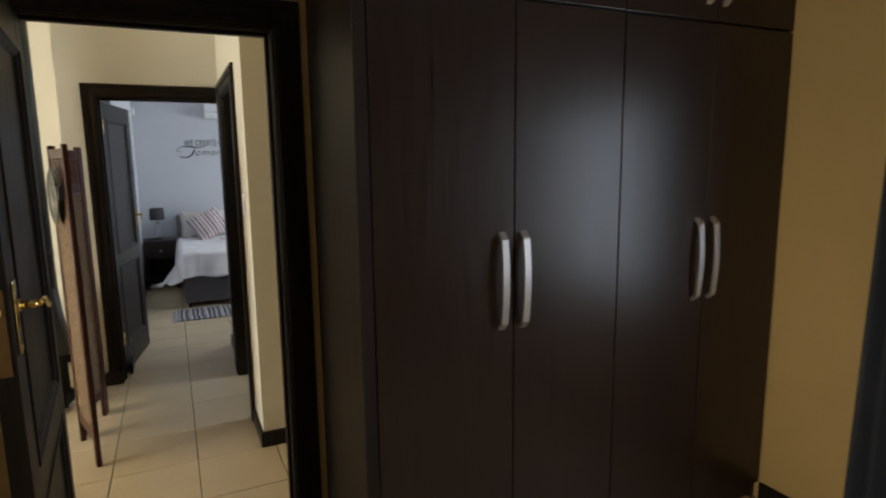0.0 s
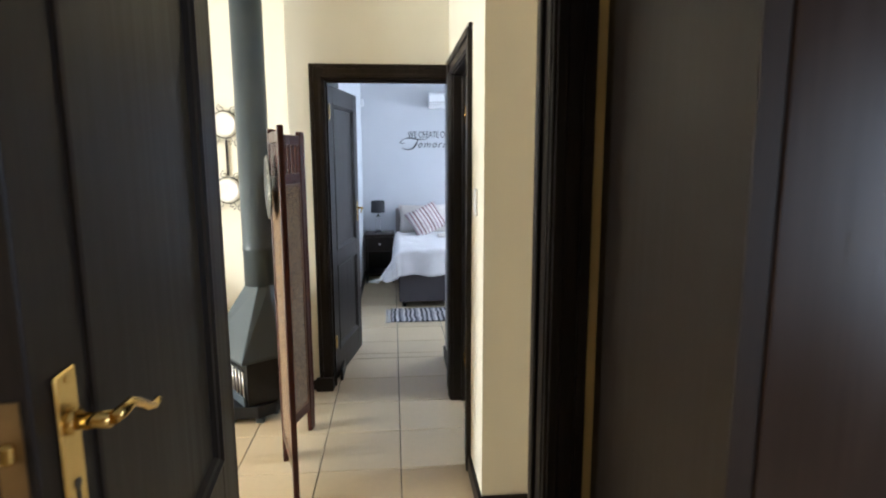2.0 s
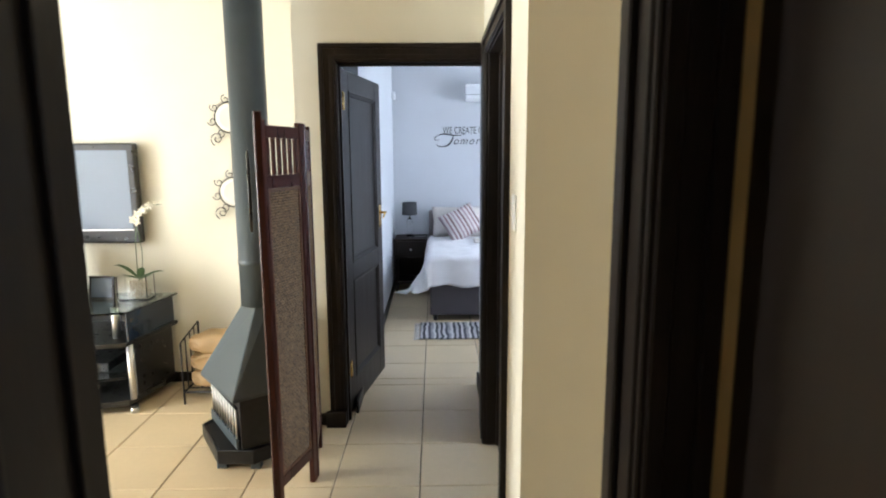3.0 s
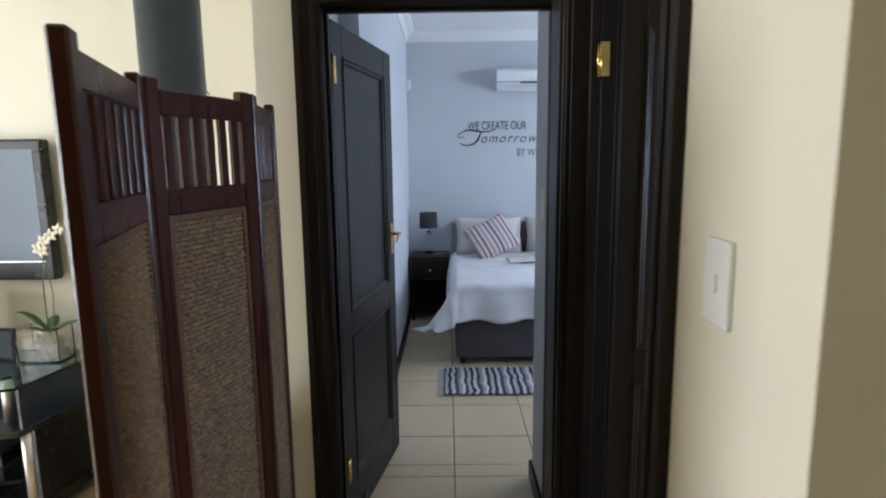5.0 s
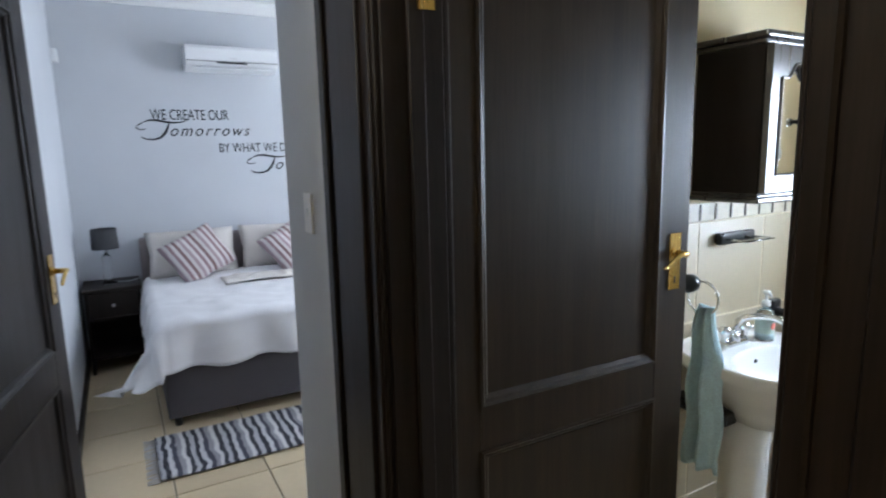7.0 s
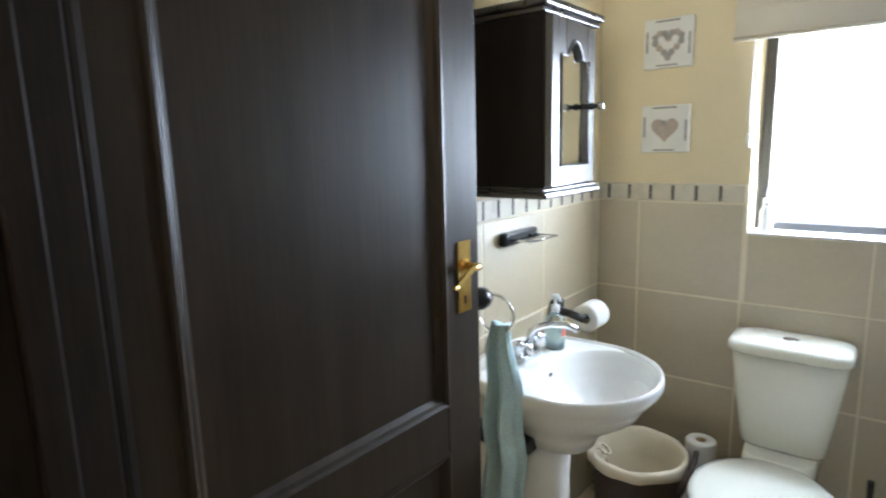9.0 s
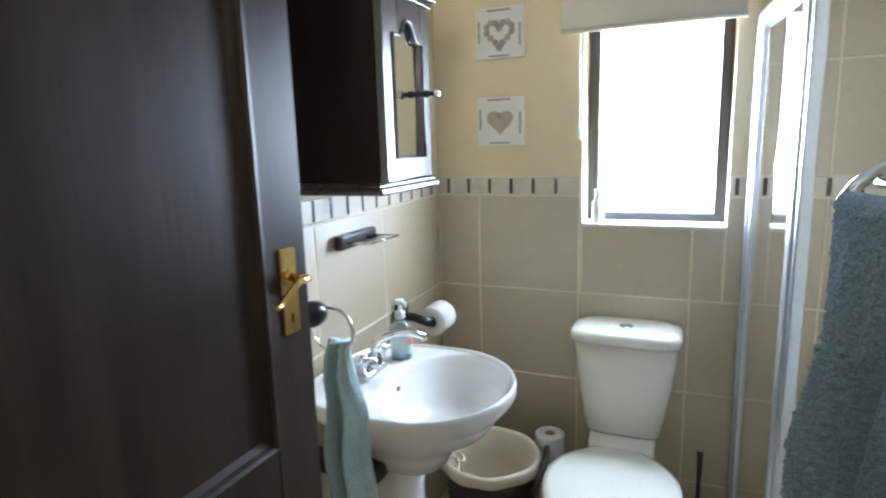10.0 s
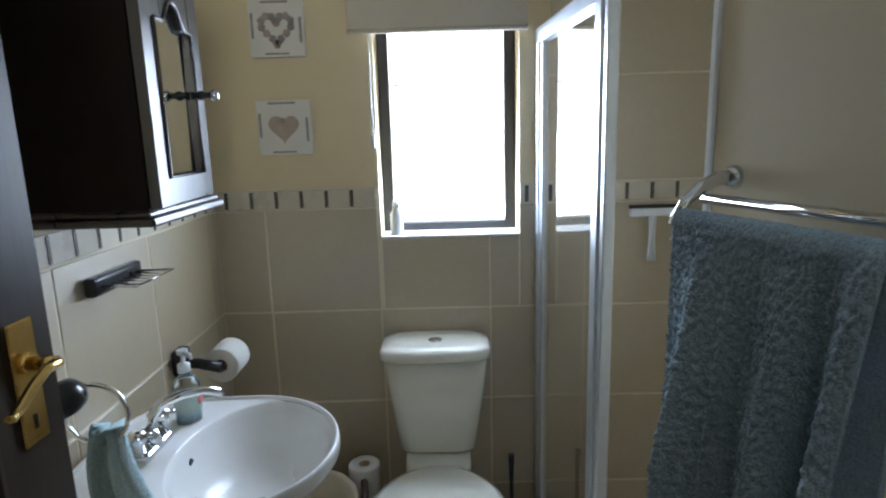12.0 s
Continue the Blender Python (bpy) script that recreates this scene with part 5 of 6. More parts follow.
def bathroom_cabinet():
    c = thing("bathroom_cabinet", "dark wooden wall cabinet with an arched mirror door", "cabinet")
    x0, x1, y0, y1, z0, z1 = 1.577, 1.885, 4.535, 4.760, 1.325, 1.800
    part("body", prism(bmesh.new(), [(x0, y0 - 0.002), (x1, y0 + 0.022), (x1, y1), (x0, y1)], z0 + 0.018, z1 - 0.02), CABINETBODY, c)
    bm = bx(x0 - 0.014, y0 - 0.016, z0 - 0.010, x1 + 0.014, y1, z0 + 0.006, 0.005, 2)
    merge(bm, bx(x0 - 0.006, y0 - 0.006, z0 + 0.006, x1 + 0.006, y1, z0 + 0.017, 0.004, 2))
    part("bottom_moulding", bm, CABINETWOOD, c)
    bm = bx(x0 - 0.018, y0 - 0.020, z1 - 0.004, x1 + 0.018, y1, z1 + 0.016, 0.006, 2)
    merge(bm, bx(x0 - 0.008, y0 - 0.008, z1 - 0.019, x1 + 0.008, y1, z1 - 0.005, 0.004, 2))
    part("cornice", bm, CABINETWOOD, c)
    # door: a frame with an arched opening, the mirror set behind it
    a, b, lo, hi = x0 + 0.004, x1 - 0.004, z0 + 0.022, z1 - 0.024
    fw = 0.052
    n = 48
    ix0, ix1, iz0, iz1 = a + fw, b - fw, lo + fw, hi - 0.092

    def arch(u):
        """Height of the opening's upper edge: shoulders and a raised middle."""
        t = min(1, max(0, (0.62 - abs(2 * u - 1)) / 0.40))
        return iz1 + 0.032 * t * t * (3 - 2 * t) + (0.012 * math.cos(abs(2 * u - 1) / 0.3 * 1.57) if abs(2 * u - 1) < 0.3 else 0.0)
    outer, inner = [], []
    for k in range(n + 1):
        u = k / n
        inner.append((ix0 + (ix1 - ix0) * u, arch(u)))
        outer.append((a + (b - a) * u, hi))
    inner = [(ix0, iz0)] + inner + [(ix1, iz0)]
    outer = [(a, lo)] + outer + [(b, lo)]
    bm = bmesh.new()
    T0, T1 = y0, y0 + 0.02
    vi = [[bm.verts.new((x, y, z)) for x, z in inner] for y in (T0, T1)]
    vo = [[bm.verts.new((x, y, z)) for x, z in outer] for y in (T0, T1)]
    m = len(inner)
    for k in range(m):
        j = (k + 1) % m
        bm.faces.new((vo[0][k], vo[0][j], vi[0][j], vi[0][k]))
        bm.faces.new((vi[1][k], vi[1][j], vo[1][j], vo[1][k]))
        bm.faces.new((vi[0][k], vi[0][j], vi[1][j], vi[1][k]))
        bm.faces.new((vo[1][k], vo[1][j], vo[0][j], vo[0][k]))
    bmesh.ops.recalc_face_normals(bm, faces=bm.faces[:])
    d = part("door", bm, CABINETWOOD, c)
    part("bead", tube(bmesh.new(), [(x, T0 - 0.001, z) for x, z in inner], 0.0045, 8, True), CABINETWOOD, d)
    part("mirror", bx(ix0 - 0.01, T0 + 0.010, iz0 - 0.01, ix1 + 0.01, T0 + 0.014, iz1 + 0.050), MIRROR, d, "clear mirror")
    k = part("knob", lathe(bmesh.new(), [(0.009, 0), (0.006, -0.010), (0.010, -0.016), (0.010, -0.022), (0.006, -0.028), (0.007, -0.040)], (ix1 - 0.004, T0 + 0.006, z0 + 0.235), 18, axis="y"), BLACK, d)
    part("knob_cap", lathe(bmesh.new(), [(0.011, -0.040), (0.013, -0.046), (0.011, -0.054), (0.004, -0.056)], (ix1 - 0.004, T0 + 0.006, z0 + 0.235), 18, axis="y"), CHROME, k, "chrome knob cap")
    # the door sits askew: its hinge side stands proud
    d.matrix_local = Matrix.Translation((x1, y0, 0)) @ Matrix.Rotation(radians(4.6), 4, "Z") @ Matrix.Translation((-x1, -y0, 0))
    return c


bathroom_cabinet()

dish = thing("soap_dish", "dark bracket with chrome wire soap rack on the tiles", "soap dish")
part("bracket", bx(1.700, 4.728, 1.150, 1.895, 4.754, 1.192, 0.008, 3), BLACK, dish)
rack = part("wire_rack", tube(bmesh.new(), [(1.725, 4.728, 1.17), (1.725, 4.645, 1.172), (1.87, 4.645, 1.172), (1.87, 4.728, 1.17)], 0.003, 8), CHROME, dish, "chrome wire rack")
for i in range(6):
    x = 1.735 + 0.025 * i
    part("wire", tube(bmesh.new(), [(x, 4.728, 1.168), (x, 4.66, 1.164), (x, 4.645, 1.172)], 0.002, 6), CHROME, rack)

ring = thing("towel_ring", "chrome towel ring on a black round mount", "towel ring")
part("mount", lathe(bmesh.new(), [(0.018, 0), (0.018, 0.058), (0.026, 0.064), (0.028, 0.080), (0.026, 0.096), (0.018, 0.104), (0.010, 0.106)], (1.275, 4.582, 1.090), 22, axis="x"), BLACK, ring, "black round mount")
part("stem", tube(bmesh.new(), [(1.379, 4.582, 1.090), (1.396, 4.580, 1.092)], 0.008, 10), CHROME, ring)
part("ring", tube(bmesh.new(), [(1.396, 4.566 - 0.052 * math.sin(a), 1.043 + 0.050 * math.cos(a)) for a in [k * math.pi / 16 for k in range(32)]], 0.0042, 10, True), CHROME, ring)


def hung_towel(name, label, at, nu, nv, thick, material, category="towel"):
    t = thing(name, label, category)
    part("cloth", thicken(grid(bmesh.new(), at, nu, nv), thick), material, t)
    return t


def hand_towel(u, v):
    s = min(1, (1 - v) * 2.6)
    w = 0.020 + 0.034 * s ** 0.7
    f = (0.006 + 0.012 * s) * math.sin(u * 13 + 1.5 * v) + 0.006 * math.sin(u * 29 + 2)
    return (1.392 + f * 1.3, 4.553 - w + 2 * w * u + 0.005 * math.sin(v * 16), 0.50 + 0.515 * v + 0.010 * math.sin(u * 3.14) * s + 0.004 * math.sin(u * 9))


hung_towel("hand_towel", "mint green hand towel hanging from the ring", hand_towel, 28, 36, 0.012, MINT)

holder = thing("toilet_roll_holder", "dark wall holder with a white toilet roll", "toilet roll holder")
part("mount", bx(2.025, 4.722, 0.835, 2.080, 4.754, 0.910, 0.008, 2), BLACK, holder)
part("arm", tube(bmesh.new(), [(2.048, 4.725, 0.868), (2.048, 4.690, 0.866), (2.048, 4.630, 0.852)], 0.0145, 12), BLACK, holder)
part("spindle", tube(bmesh.new(), [(2.05, 4.640, 0.855), (2.19, 4.640, 0.855)], 0.010, 12), BLACK, holder)


def roll(name, label, m, r=0.052, h=0.098, hole=0.019):
    o = thing(name, label, "toilet roll", m, "toilet rolls")
    bm = lathe(bmesh.new(), [(hole, 0), (r - 0.003, 0), (r, 0.004), (r, h - 0.004), (r - 0.003, h), (hole, h), (hole, 0)], seg=32, cap=False)
    part("paper", bm, PAPER, o)
    part("core", lathe(bmesh.new(), [(hole - 0.0005, 0.001), (hole - 0.0005, h - 0.001), (hole - 0.0025, h - 0.001), (hole - 0.0025, 0.001)], seg=24, cap=False), KRAFT, o, "brown cardboard core")
    return o


roll("toilet_roll", "white toilet roll on the dark wall holder", pose(2.072, 4.640, 0.847, 0, 90, 0), 0.050, 0.098)
for k in range(4):
    roll("toilet_roll", "white toilet roll stacked on the floor beside the toilet", pose(2.305 + 0.003 * (k % 2), 4.300 - 0.002 * k, 0.099 * k))


def waste_basket():
    w = thing("laundry_basket", "dark wicker basket with a folded cream liner", "basket", pose(2.115, 4.455, 0))
    n, rows = 60, 26
    bm = bmesh.new()
    prev = None
    for r in range(rows + 1):
        z = 0.37 * r / rows
        rad = 0.115 + 0.045 * r / rows
        ring = []
        for k in range(n):
            an = 2 * math.pi * k / n
            q = rad + 0.004 * math.cos(math.pi * (k + r))
            ring.append(bm.verts.new((q * math.cos(an), q * math.sin(an), z)))
        if prev:
            for k in range(n):
                bm.faces.new((prev[k], prev[(k + 1) % n], ring[(k + 1) % n], ring[k])).smooth = True
        else:
            bm.faces.new(ring[::-1])
        prev = ring
    part("weave", bm, WICKER, w, "dark woven wicker")
    bm = lathe(bmesh.new(), [(0.168, 0.355), (0.171, 0.358), (0.172, 0.385), (0.164, 0.398), (0.150, 0.388), (0.138, 0.30), (0.102, 0.06), (0.01, 0.05)], seg=48, cap=False)
    for v in bm.verts:
        v.co += Vector((0.004 * noise.noise(v.co * 25), 0.004 * noise.noise(v.co * 25 + Vector((3, 0, 0))), 0.008 * noise.noise(v.co * 14)))
    part("liner", bm, LINERCLOTH, w, "cream cloth liner folded over the rim")
    bm = tube(bmesh.new(), [(0.05 + 0.0, -0.172, 0.33), (0.085, -0.175, 0.395), (0.0 - 0.0, -0.19, 0.405), (-0.06, -0.18, 0.36), (-0.075, -0.168, 0.32)], 0.011, 10)
    part("handle", bm, WICKER, w, "rope-bound dark handle")
    bm = bmesh.new()
    for sgn in (-1, 1):
        loop = [(-0.105 + sgn * 0.030 * (1 - math.cos(q)) * 0.8, 0.085 + 0.018 * math.sin(q), 0.402 + 0.014 * math.sin(q) + 0.006 * math.cos(q)) for q in [k * math.pi / 8 for k in range(17)]]
        tube(bm, loop, 0.0045, 7)
        tube(bm, [(-0.105, 0.085, 0.404), (-0.105 + sgn * 0.02, 0.078, 0.38), (-0.105 + sgn * 0.028, 0.07, 0.34)], 0.004, 7)
    part("cord_bow", bm, LINERCLOTH, w, "cream cord bow on the rim")
    return w


waste_basket()

brush = thing("toilet_brush", "black toilet brush standing in its holder beside the toilet", "toilet brush", pose(2.33, 3.80, 0))
part("holder", lathe(bmesh.new(), [(0.05, 0), (0.052, 0.01), (0.042, 0.10), (0.040, 0.13), (0.036, 0.13), (0.036, 0.02)], seg=24), BLACK, brush)
part("brush_handle", tube(bmesh.new(), [(0, 0, 0.03), (0, 0, 0.30), (0, 0, 0.40)], [0.008, 0.007, 0.010], 12), BLACK, brush)


def canvas(label, z, variant):
    c = thing("canvas_print", label, "picture", pose(BX - 0.002, 4.505, z), "heart pictures")
    s = 0.085
    part("canvas", bx(-0.020, -s, -s, 0, s, s, 0.002), CANVAS, c)

    def heart(k, t):
        return (-(k * 0.0031 * 16 * math.sin(t) ** 3), k * 0.0031 * (13 * math.cos(t) - 5 * math.cos(2 * t) - 2 * math.cos(3 * t) - math.cos(4 * t)))
    if variant == 0:
        for i in range(18):
            t = 2 * math.pi * i / 18
            y, zz = heart(0.95, t)
            bm = bmesh.new()
            for j in range(5):
                an = j * 1.257 + i
                prism(bm, [(y + 0.006 * math.cos(an) + 0.007 * math.cos(q), zz + 0.006 * math.sin(an) + 0.007 * math.sin(q)) for q in (0, 1.05, 2.1, 3.14, 4.2, 5.2)], -0.0205 - 0.0004 * j, -0.0202, "x")
            part("rosette", bm, GREYPRINT if i % 3 else TAUPEPRINT, c)
    else:
        pts = [heart(0.98, 2 * math.pi * i / 40) for i in range(40)]
        part("heart", prism(bmesh.new(), pts, -0.0215, -0.0202, "x"), TAUPEPRINT, c, "taupe printed heart")
        part("button", lathe(bmesh.new(), [(0.009, -0.0215), (0.009, -0.0225)], (0, 0.002, 0.022), 12, axis="x"), GREYPRINT, c)
    for a0, a1, b0, b1 in ((-0.078, -0.070, -0.045, 0.03), (0.070, 0.078, -0.03, 0.045), (-0.04, 0.045, 0.072, 0.079), (-0.035, 0.04, -0.079, -0.073)):
        part("print_mark", bx(-0.0206, a0, b0, -0.0200, a1, b1), GREYPRINT, c)
    return c


canvas("square canvas print with a heart wreath of grey roses", 1.800, 0)
canvas("square canvas print with a taupe heart and button", 1.500, 1)

# window details: sill tiles, reveal, roman blind, bars outside
structure("window_sill", bx(BX - 0.010, 3.757, 1.131, BX + 0.109, 4.214, 1.139, 0.002), PORCELAIN, "white glazed window sill", "window sill")
blind = thing("roman_blind", "cream cloth roman blind drawn up over the window", "blind")
for i, (z0, z1, x) in enumerate(((1.775, 1.87, 2.404), (1.80, 1.95, 2.412), (1.83, 2.14, 2.420))):
    part("fold", bx(x, 3.735, z0, x + 0.006, 4.285, z1, 0.0025, 2), BLINDCLOTH, blind)
part("bottom_rail", tube(bmesh.new(), [(2.402, 3.735, 1.778), (2.402, 4.285, 1.778)], 0.008, 10), BLINDCLOTH, blind)
part("headrail", bx(2.405, 3.73, 2.14, 2.443, 4.29, 2.17, 0.003), WHITE, blind)
part("cord", tube(bmesh.new(), [(2.430, 4.225, 2.14), (2.430, 4.225, 1.47)], 0.0018, 6), PLASTIC, blind)
part("toggle", lathe(bmesh.new(), [(0.003, 1.475), (0.009, 1.465), (0.007, 1.43), (0.003, 1.428)], (2.430, 4.225, 0), 12), PLASTIC, blind)
# glare is put into the bars: white and extra thin, so they wash out
bars = thing("burglar_bars", "burglar bars outside the bathroom window, thin and white as if washed out by glare", "burglar bars")
for z in (1.20, 1.64):
    part("crossbar", tube(bmesh.new(), [(2.66, 3.76, z), (2.66, 4.21, z)], 0.003, 8), PLASTIC, bars)
for k in range(4):
    y = 3.80 + 0.12 * k
    part("bar", tube(bmesh.new(), [(2.66, y, 1.14), (2.66, y, 2.07)], 0.0016, 8), PLASTIC, bars)
yard = structure("backdrop", bx(4.6, 1.5, -0.3, 4.7, 7.0, 4.0), LIVINGGLOW, "overexposed bright daylight outside the window", "backdrop")


def shower():
    s = thing("shower_enclosure", "aluminium framed glass shower enclosure on a tiled kerb", "shower")
    zb, zt = 0.17, 1.775
    A, B = Vector((2.430, 3.69)), Vector((1.83, 3.645))
    d = (A - B).normalized()
    L = (A - B).length
    m = pose(B.x, B.y, 0, 0, 0, math.degrees(math.atan2(d.y, d.x)))

    def put(name, bm, material, lab="", parent=s):
        ob = part(name, bm, material, parent, lab)
        ob.matrix_local = m
        return ob
    put("post", bx(0, -0.020, zb, 0.042, 0.020, zt, 0.004, 2), ALU)
    put("post", bx(-0.026, -0.014, zb, -0.001, 0.014, zt, 0.004, 2), ALU)
    put("post", bx(L - 0.030, -0.018, zb, L, 0.018, zt, 0.004, 2), ALU)
    put("post", bx(L - 0.062, -0.012, zb, L - 0.034, 0.012, zt - 0.04, 0.004, 2), ALU)
    put("top_rail", bx(0.042, -0.019, zt - 0.045, L - 0.03, 0.019, zt, 0.004, 2), ALU)
    put("bottom_rail", bx(0.042, -0.019, zb, L - 0.03, 0.019, zb + 0.03, 0.004, 2), ALU)
    g = put("pane", bx(0.04, -0.003, zb + 0.02, L - 0.032, 0.003, zt - 0.03), GLASS, "clear shower glass")
    g.visible_shadow = False
    return s


shower()
structure("shower_kerb", bx(1.475, 3.60, 0.0, BX - 0.01, 3.72, 0.165, 0.006, 2), BORDERTILE, "pale tiled shower kerb", "kerb")
structure("shower_floor", bx(1.475, 2.58, 0.0, BX - 0.01, 3.599, 0.06), WALLTILE, "tiled shower floor", "floor")
# slanting cream panel that carries the towel rail
PANEL = pose(1.46, 3.583, 0, 0, 0, 18 + 180)
panel_ob = structure("wall_panel", bx(0.004, 0.0, 0.0, 0.62, 0.030, H - 0.01), PANELPAINT, "cream painted panel wall with a white edge", "wall")
panel_ob.matrix_world = PANEL
trim_ob = structure("wall_trim", bx(-0.012, -0.006, 0.0, 0.003, 0.036, H - 0.01, 0.003), WHITE, "white edge trim on the cream panel", "trim")
trim_ob.matrix_world = PANEL

sq = thing("squeegee", "white squeegee hanging on the shower wall", "squeegee", pose(2.405, 3.33, 1.20))
part("blade", bx(-0.012, -0.075, -0.012, 0.012, 0.075, 0.014, 0.005, 2), PLASTIC, sq)
part("rubber", bx(-0.003, -0.078, 0.014, 0.003, 0.078, 0.026), BLACK, sq)
part("grip", tube(bmesh.new(), [(0, 0, -0.01), (0, 0, -0.08), (0, 0.0, -0.16)], [0.013, 0.010, 0.014], 12), PLASTIC, sq)


RAIL = PANEL @ Matrix.Translation((0.012, -0.001, -0.016))


def towel_rail():
    r = thing("towel_rail", "double chrome towel rail with curved brackets", "towel rail", RAIL)
    for x in (0.035, 0.56):
        b = part("bracket", tube(bmesh.new(), [(x, -0.012, 1.405), (x, -0.030, 1.404), (x, -0.060, 1.392), (x, -0.085, 1.372), (x, -0.106, 1.338)], [0.012, 0.011, 0.010, 0.010, 0.011], 14), CHROME, r)
        part("rosette", lathe(bmesh.new(), [(0.018, 0.0), (0.018, -0.006), (0.015, -0.010), (0.012, -0.014)], (x, 0.0, 1.405), 24, axis="y"), CHROME, b)
    part("rail", tube(bmesh.new(), [(0.035, -0.052, 1.376), (0.56, -0.052, 1.376)], 0.008, 14), CHROME, r)
    part("rail", tube(bmesh.new(), [(0.035, -0.100, 1.340), (0.56, -0.100, 1.340)], 0.008, 14), CHROME, r)
    return r


towel_rail()


def bath_towel():
    """A thick towel folded over the outer rail, with hanging folds: an outer and an inner sheet joined at their rims."""
    nu, nv = 200, 400
    rnd = random.Random(4)

    def at(u, v, inset):
        x = 0.049 + 0.297 * u
        fold = 0.033 * math.sin(u * 17 + 0.9 * math.sin(u * 7 + 0.6)) + 0.008 * math.sin(u * 37 + 2) + 0.004 * math.sin(u * 71 + 1)
        pile = 0.0
        if v < 0.70:
            h = 1 - v / 0.70
            z, y = 1.345 - 0.80 * h, -0.121 - 0.022 * min(1, h * 2.5) + fold * min(1, 0.10 + h * 2.2) + inset
            x += h * (-0.012 * (1 - u) - 0.035 * u) + 0.006 * math.sin(h * 9 + u * 5) * h
            if not inset:
                p = Vector((x * 165, z * 110, 3.0))
                pile = 0.0052 * noise.noise(p) + 0.0030 * noise.noise(p * 2.1) + 0.0010 * rnd.uniform(-1, 1)
        elif v > 0.76:
            h = (v - 0.76) / 0.24
            z, y = 1.345 - 0.50 * h, -0.081 + 0.004 * min(1, h * 8) - inset
        else:
            k = (v - 0.70) / 0.06 * math.pi
            r = 0.0205 - inset
            if not inset:
                r += 0.0022 * noise.noise(Vector((x * 190, k * 8, 5.0))) + 0.0007 * rnd.uniform(-1, 1)
            z, y = 1.345 + r * math.sin(k), -0.101 - r * math.cos(k)
        return (x, y - pile, z)
    bm = bmesh.new()
    outer = [[bm.verts.new(at(i / nu, j / nv, 0)) for j in range(nv + 1)] for i in range(nu + 1)]
    mu, mv = nu, 100
    inner = [[bm.verts.new(at(i / nu, j * 4 / nv, 0.009)) for j in range(mv + 1)] for i in range(nu + 1)]
    for i in range(nu):
        for j in range(nv):
            bm.faces.new((outer[i][j], outer[i + 1][j], outer[i + 1][j + 1], outer[i][j + 1]))
        for j in range(mv):
            bm.faces.new((inner[i][j], inner[i][j + 1], inner[i + 1][j + 1], inner[i + 1][j]))
        for o, q in ((0, 0), (nv, mv)):
            bm.faces.new((outer[i][o], inner[i][q], inner[i + 1][q], outer[i + 1][o]))
    for i in (0, nu):
        for j in range(mv):
            bm.faces.new([outer[i][4 * j + k] for k in range(5)] + [inner[i][j + 1], inner[i][j]])
    bmesh.ops.recalc_face_normals(bm, faces=bm.faces[:])
    for f in bm.faces:
        f.smooth = True
    t = thing("bath_towel", "blue-grey terry bath towel draped over the chrome rail", "towel")
    part("cloth", bm, TOWEL, t)
    return t


bath = bath_towel()
bath.matrix_world = RAIL

# ---- floor tiles and wall tiles, piece by piece ----
TILES = {}


def tile_mesh(w, h, d, bevel=0.0025):
    key = (round(w, 3), round(h, 3), d)
    if key not in TILES:
        me = bpy.data.meshes.new("tile")
        x, y, b = w / 2, h / 2, bevel
        me.from_pydata([(-x, -y, 0), (x, -y, 0), (x, y, 0), (-x, y, 0), (-x, -y, d - b), (x, -y, d - b), (x, y, d - b), (-x, y, d - b),
                        (-x + b, -y + b, d), (x - b, -y + b, d), (x - b, y - b, d), (-x + b, y - b, d)], [],
                       [(0, 1, 5, 4), (1, 2, 6, 5), (2, 3, 7, 6), (3, 0, 4, 7), (4, 5, 9, 8), (5, 6, 10, 9), (6, 7, 11, 10), (7, 4, 8, 11), (8, 9, 10, 11)])
        TILES[key] = me
    return TILES[key]


def lay(name, parent, origin, ux, uy, us, vs, material, gap, d=0.008, clear=()):
    """Lays tiles between the joints us and vs of a surface; clear: rectangles (u0, u1, v0, v1) to leave open."""
    uz = ux.cross(uy)
    turn = Matrix((ux, uy, uz)).transposed().to_4x4()
    for a, b in zip(us, us[1:]):
        for c, e in zip(vs, vs[1:]):
            cells = [(a, b, c, e)]
            for u0, u1, v0, v1 in clear:
                nxt = []
                for p, q, r, s in cells:
                    if q <= u0 + 1e-6 or p >= u1 - 1e-6 or s <= v0 + 1e-6 or r >= v1 - 1e-6:
                        nxt.append((p, q, r, s))
                        continue
                    if p < u0:
                        nxt.append((p, u0, r, s))
                    if q > u1:
                        nxt.append((u1, q, r, s))
                    p2, q2 = max(p, u0), min(q, u1)
                    if r < v0:
                        nxt.append((p2, q2, r, v0))
                    if s > v1:
                        nxt.append((p2, q2, v1, s))
                cells = nxt
            for p, q, r, s in cells:
                if q - p < 0.012 or s - r < 0.012:
                    continue
                me = tile_mesh(q - p - gap, s - r - gap, d)
                if not me.materials:
                    me.materials.append(material)
                ob = new(name, me)
                ob.matrix_world = Matrix.Translation(origin + ux * ((p + q) / 2) + uy * ((r + s) / 2)) @ turn
                ob.parent = parent
    TILES.clear()


def joints(lo, hi, start, step):
    js = [start + k * step for k in range(math.ceil((lo - start) / step - 1e-6), math.floor((hi - start) / step + 1e-6) + 1)]
    return sorted({round(v, 4) for v in [lo, hi] + js})


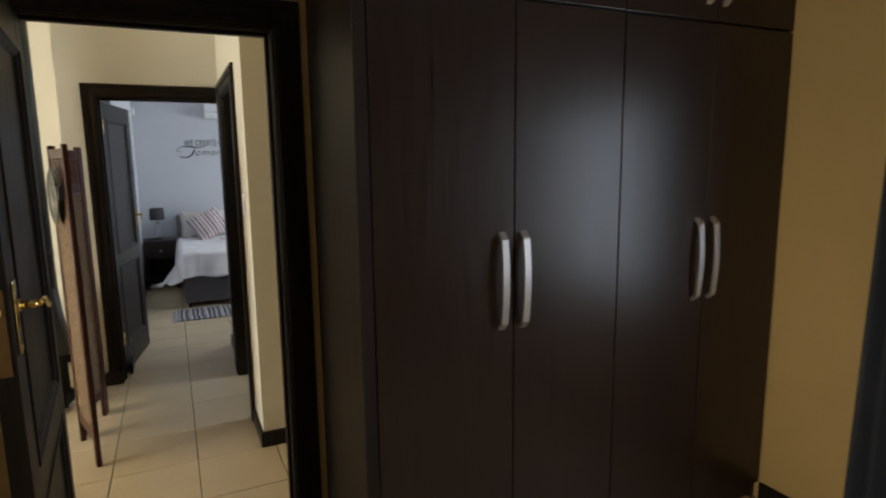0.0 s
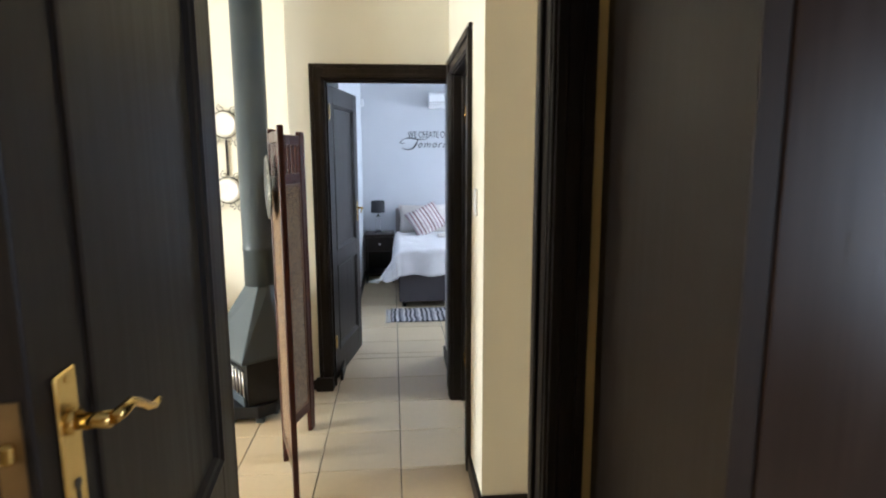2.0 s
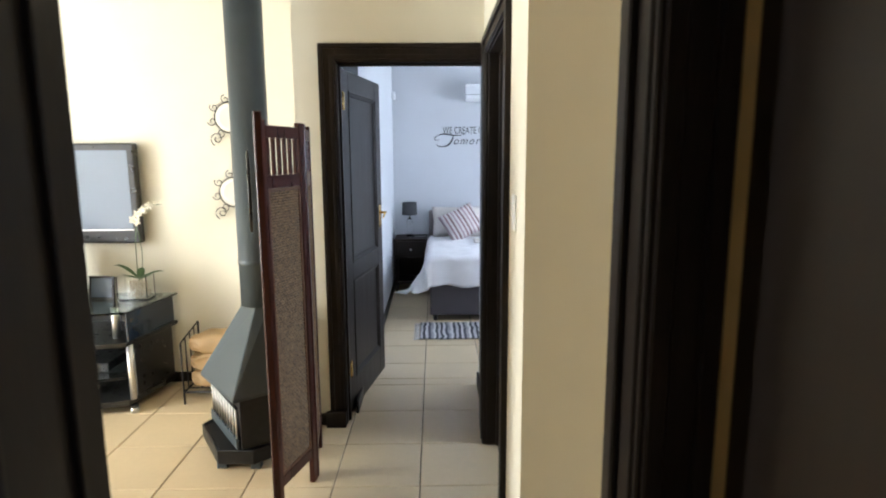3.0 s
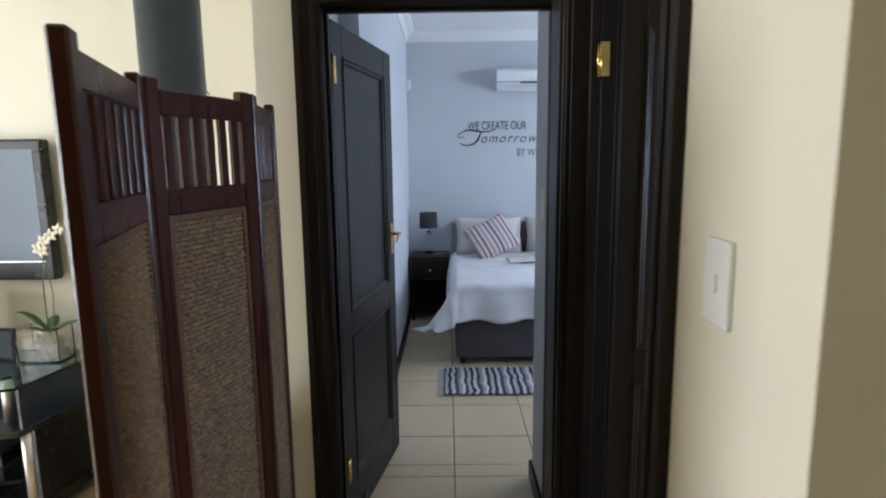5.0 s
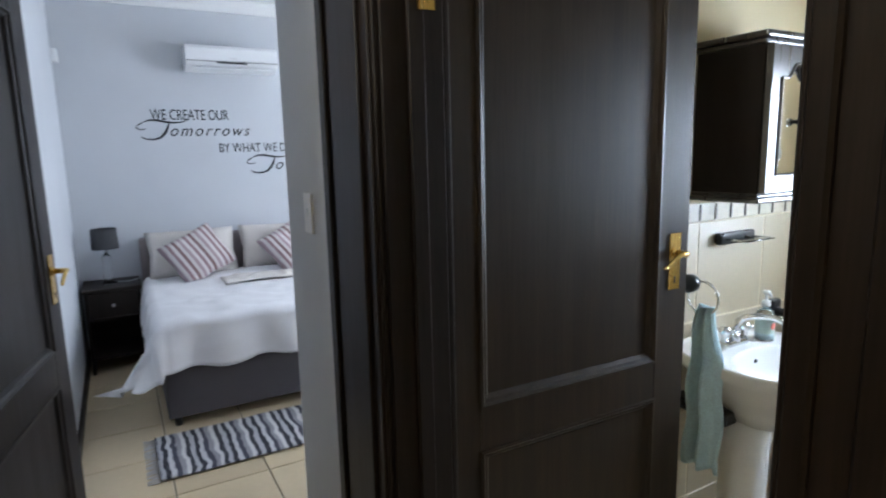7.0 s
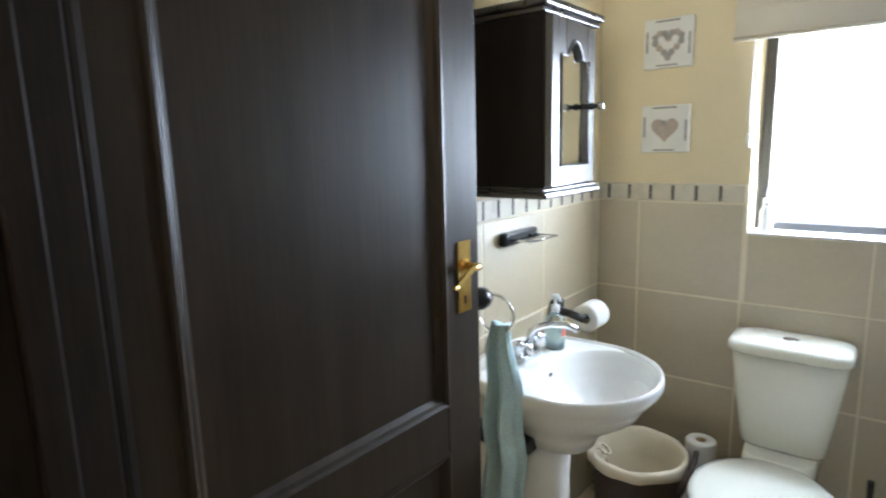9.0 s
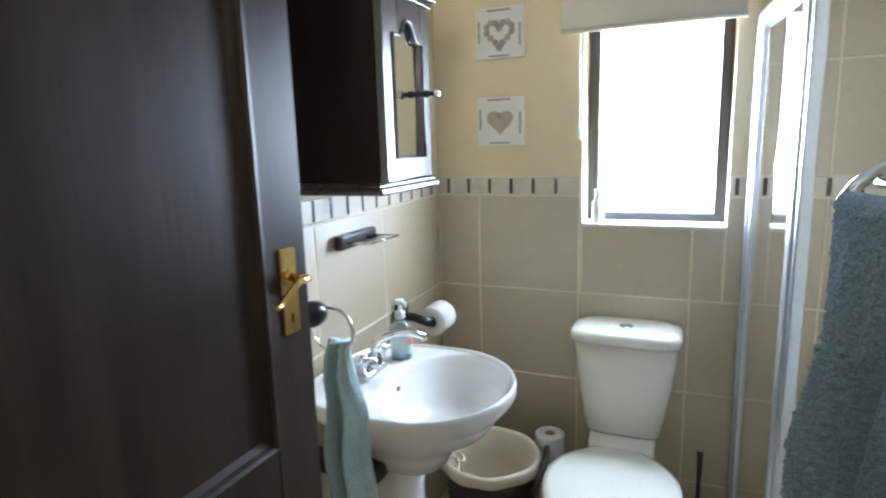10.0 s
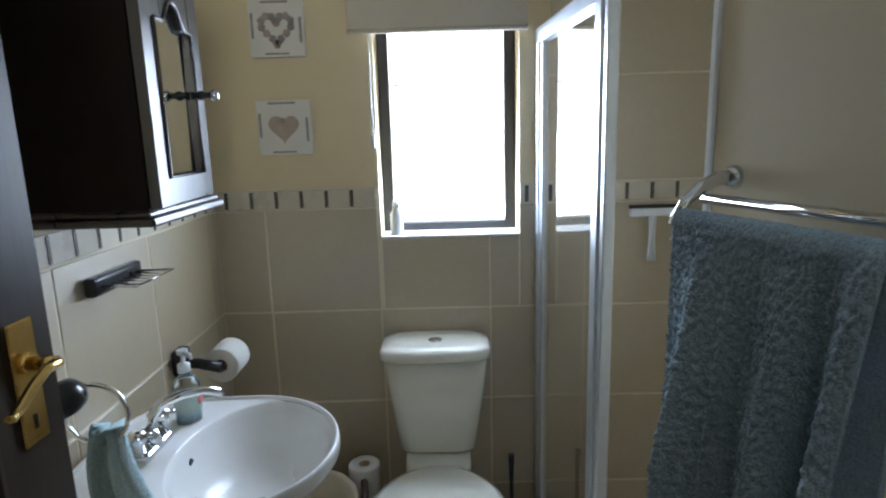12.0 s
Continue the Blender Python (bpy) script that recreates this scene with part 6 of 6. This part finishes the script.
X, Y, Z = Vector((1, 0, 0)), Vector((0, 1, 0)), Vector((0, 0, 1))
floor_ob = bpy.data.objects["floor"]
O = Vector((0, 0, -0.008))
ST = 0.41
lay("tile", floor_ob, O, X, Y, joints(-2.9, 1.3, 0.004, ST), joints(2.42, 5.45, 3.29, ST), FLOORTILE, 0.005)
lay("tile", floor_ob, O, X, Y, joints(-0.42, 1.7, 0.004, ST), joints(5.45, 8.5, 3.29, ST), FLOORTILE, 0.005)
lay("tile", floor_ob, O, X, Y, joints(-0.45, 2.355, 0.004, ST), joints(0.4, 2.42, 3.29, ST), FLOORTILE, 0.005)
lay("tile", floor_ob, O, X, Y, joints(1.3, 2.44, 0.004, ST), joints(3.56, 4.76, 3.29, ST), FLOORTILE, 0.005)
# floor beyond what is walked past, joined
far = bmesh.new()
for x0, x1, y0, y1 in ((-5.0, -2.9, 2.42, 5.45), (1.7, 3.2, 5.33, 8.5), (-2.6, -0.45, -1.7, 2.3), (-0.45, 2.355, -1.7, 0.4)):
    box(far, x0, y0, -0.008, x1, y1, 0.0)
structure("floor_far", far, FLOORTILE, "beige glazed floor tiles", "floor")

for nm, q in (("wall_bath_window", (BX - 0.0032, 3.66, 0.0, BX, BY - 0.001, 1.13)), ("wall_bath_window", (BX - 0.0032, 2.571, 0.0, BX, 3.659, 2.30)), ("wall_bath_window", (BX - 0.0032, 4.216, 1.131, BX, BY - 0.001, 1.304)), ("wall_bath_window", (BX - 0.0032, 3.66, 1.131, BX, 3.755, 1.304)),
              ("wall_bath_basin", (1.275, BY - 0.0032, 0.0, BX - 0.004, BY, 1.304)), ("wall_shower_back", (1.472, 2.57, 0.0, BX - 0.004, 2.5732, 2.30))):
    part("grout", bx(*q), WALLGROUT, bpy.data.objects[nm])
COURSES = [0.0, 0.225, 0.557, 0.887, 1.235]
win_wall = bpy.data.objects["wall_bath_window"]
# window wall: u runs along -y so that the tiles face into the room
lay("tile", win_wall, Vector((BX, 0, 0)), -Y, Z, [-u for u in joints(3.66, BY, 4.225, 0.37)][::-1], COURSES, WALLTILE, 0.005, 0.005, clear=((-4.215, -3.756, 1.13, 2.0),))
lay("tile", win_wall, Vector((BX, 0, 0)), -Y, Z, [-u for u in joints(3.66, BY, 4.225, 0.082)][::-1], [1.235, 1.302], BORDERTILE, 0.003, 0.006, clear=((-4.215, -3.756, 1.13, 2.0),))
lay("shower_tile", win_wall, Vector((BX, 0, 0)), -Y, Z, [-u for u in joints(2.57, 3.66, 4.225, 0.37)][::-1], COURSES, WALLTILE, 0.005, 0.005)
lay("shower_tile", win_wall, Vector((BX, 0, 0)), -Y, Z, [-u for u in joints(2.57, 3.66, 4.225, 0.37)][::-1], [1.302, 1.637, 1.972, 2.30], WALLTILE, 0.005, 0.005)
lay("tile", win_wall, Vector((BX, 0, 0)), -Y, Z, [-u for u in joints(2.57, 3.66, 4.225, 0.082)][::-1], [1.235, 1.302], BORDERTILE, 0.003, 0.006)
lay("tile", bpy.data.objects["wall_bath_basin"], Vector((0, BY, 0)), X, Z, joints(0.50, BX - 0.01, 2.36, 0.37), COURSES, WALLTILE, 0.005, 0.005)
lay("tile", bpy.data.objects["wall_bath_basin"], Vector((0, BY, 0)), X, Z, joints(0.50, BX - 0.01, 2.36, 0.082), [1.235, 1.302], BORDERTILE, 0.003, 0.006)
lay("shower_tile", bpy.data.objects["wall_shower_back"], Vector((0, 2.57, 0)), -X, Z, [-u for u in joints(1.47, BX - 0.01, 2.36, 0.37)][::-1], COURSES + [1.302, 1.637, 1.972, 2.30], WALLTILE, 0.005, 0.005)
# dark upright strips in the border
mesh_strip = bpy.data.meshes.new("border_strip")
w, h, d = 0.006, 0.0275, 0.008
sb = bx(-w, -h, 0, w, h, d, 0.002)
sb.to_mesh(mesh_strip)
sb.free()
mesh_strip.materials.append(BORDERDARK)
for y in joints(2.60, BY - 0.03, 4.225, 0.082)[1:-1]:
    if 3.756 - 0.02 < y < 4.215 + 0.02:
        continue
    ob = new("border_strip", mesh_strip)
    ob.matrix_world = Matrix.Translation((BX, y, 1.268)) @ Matrix((-Y, Z, -X)).transposed().to_4x4()
    ob.parent = win_wall
for x in joints(0.55, BX - 0.03, 2.36, 0.082)[1:-1]:
    ob = new("border_strip", mesh_strip)
    ob.matrix_world = Matrix.Translation((x, BY, 1.268)) @ Matrix((X, Z, -Y)).transposed().to_4x4()
    ob.parent = bpy.data.objects["wall_bath_basin"]
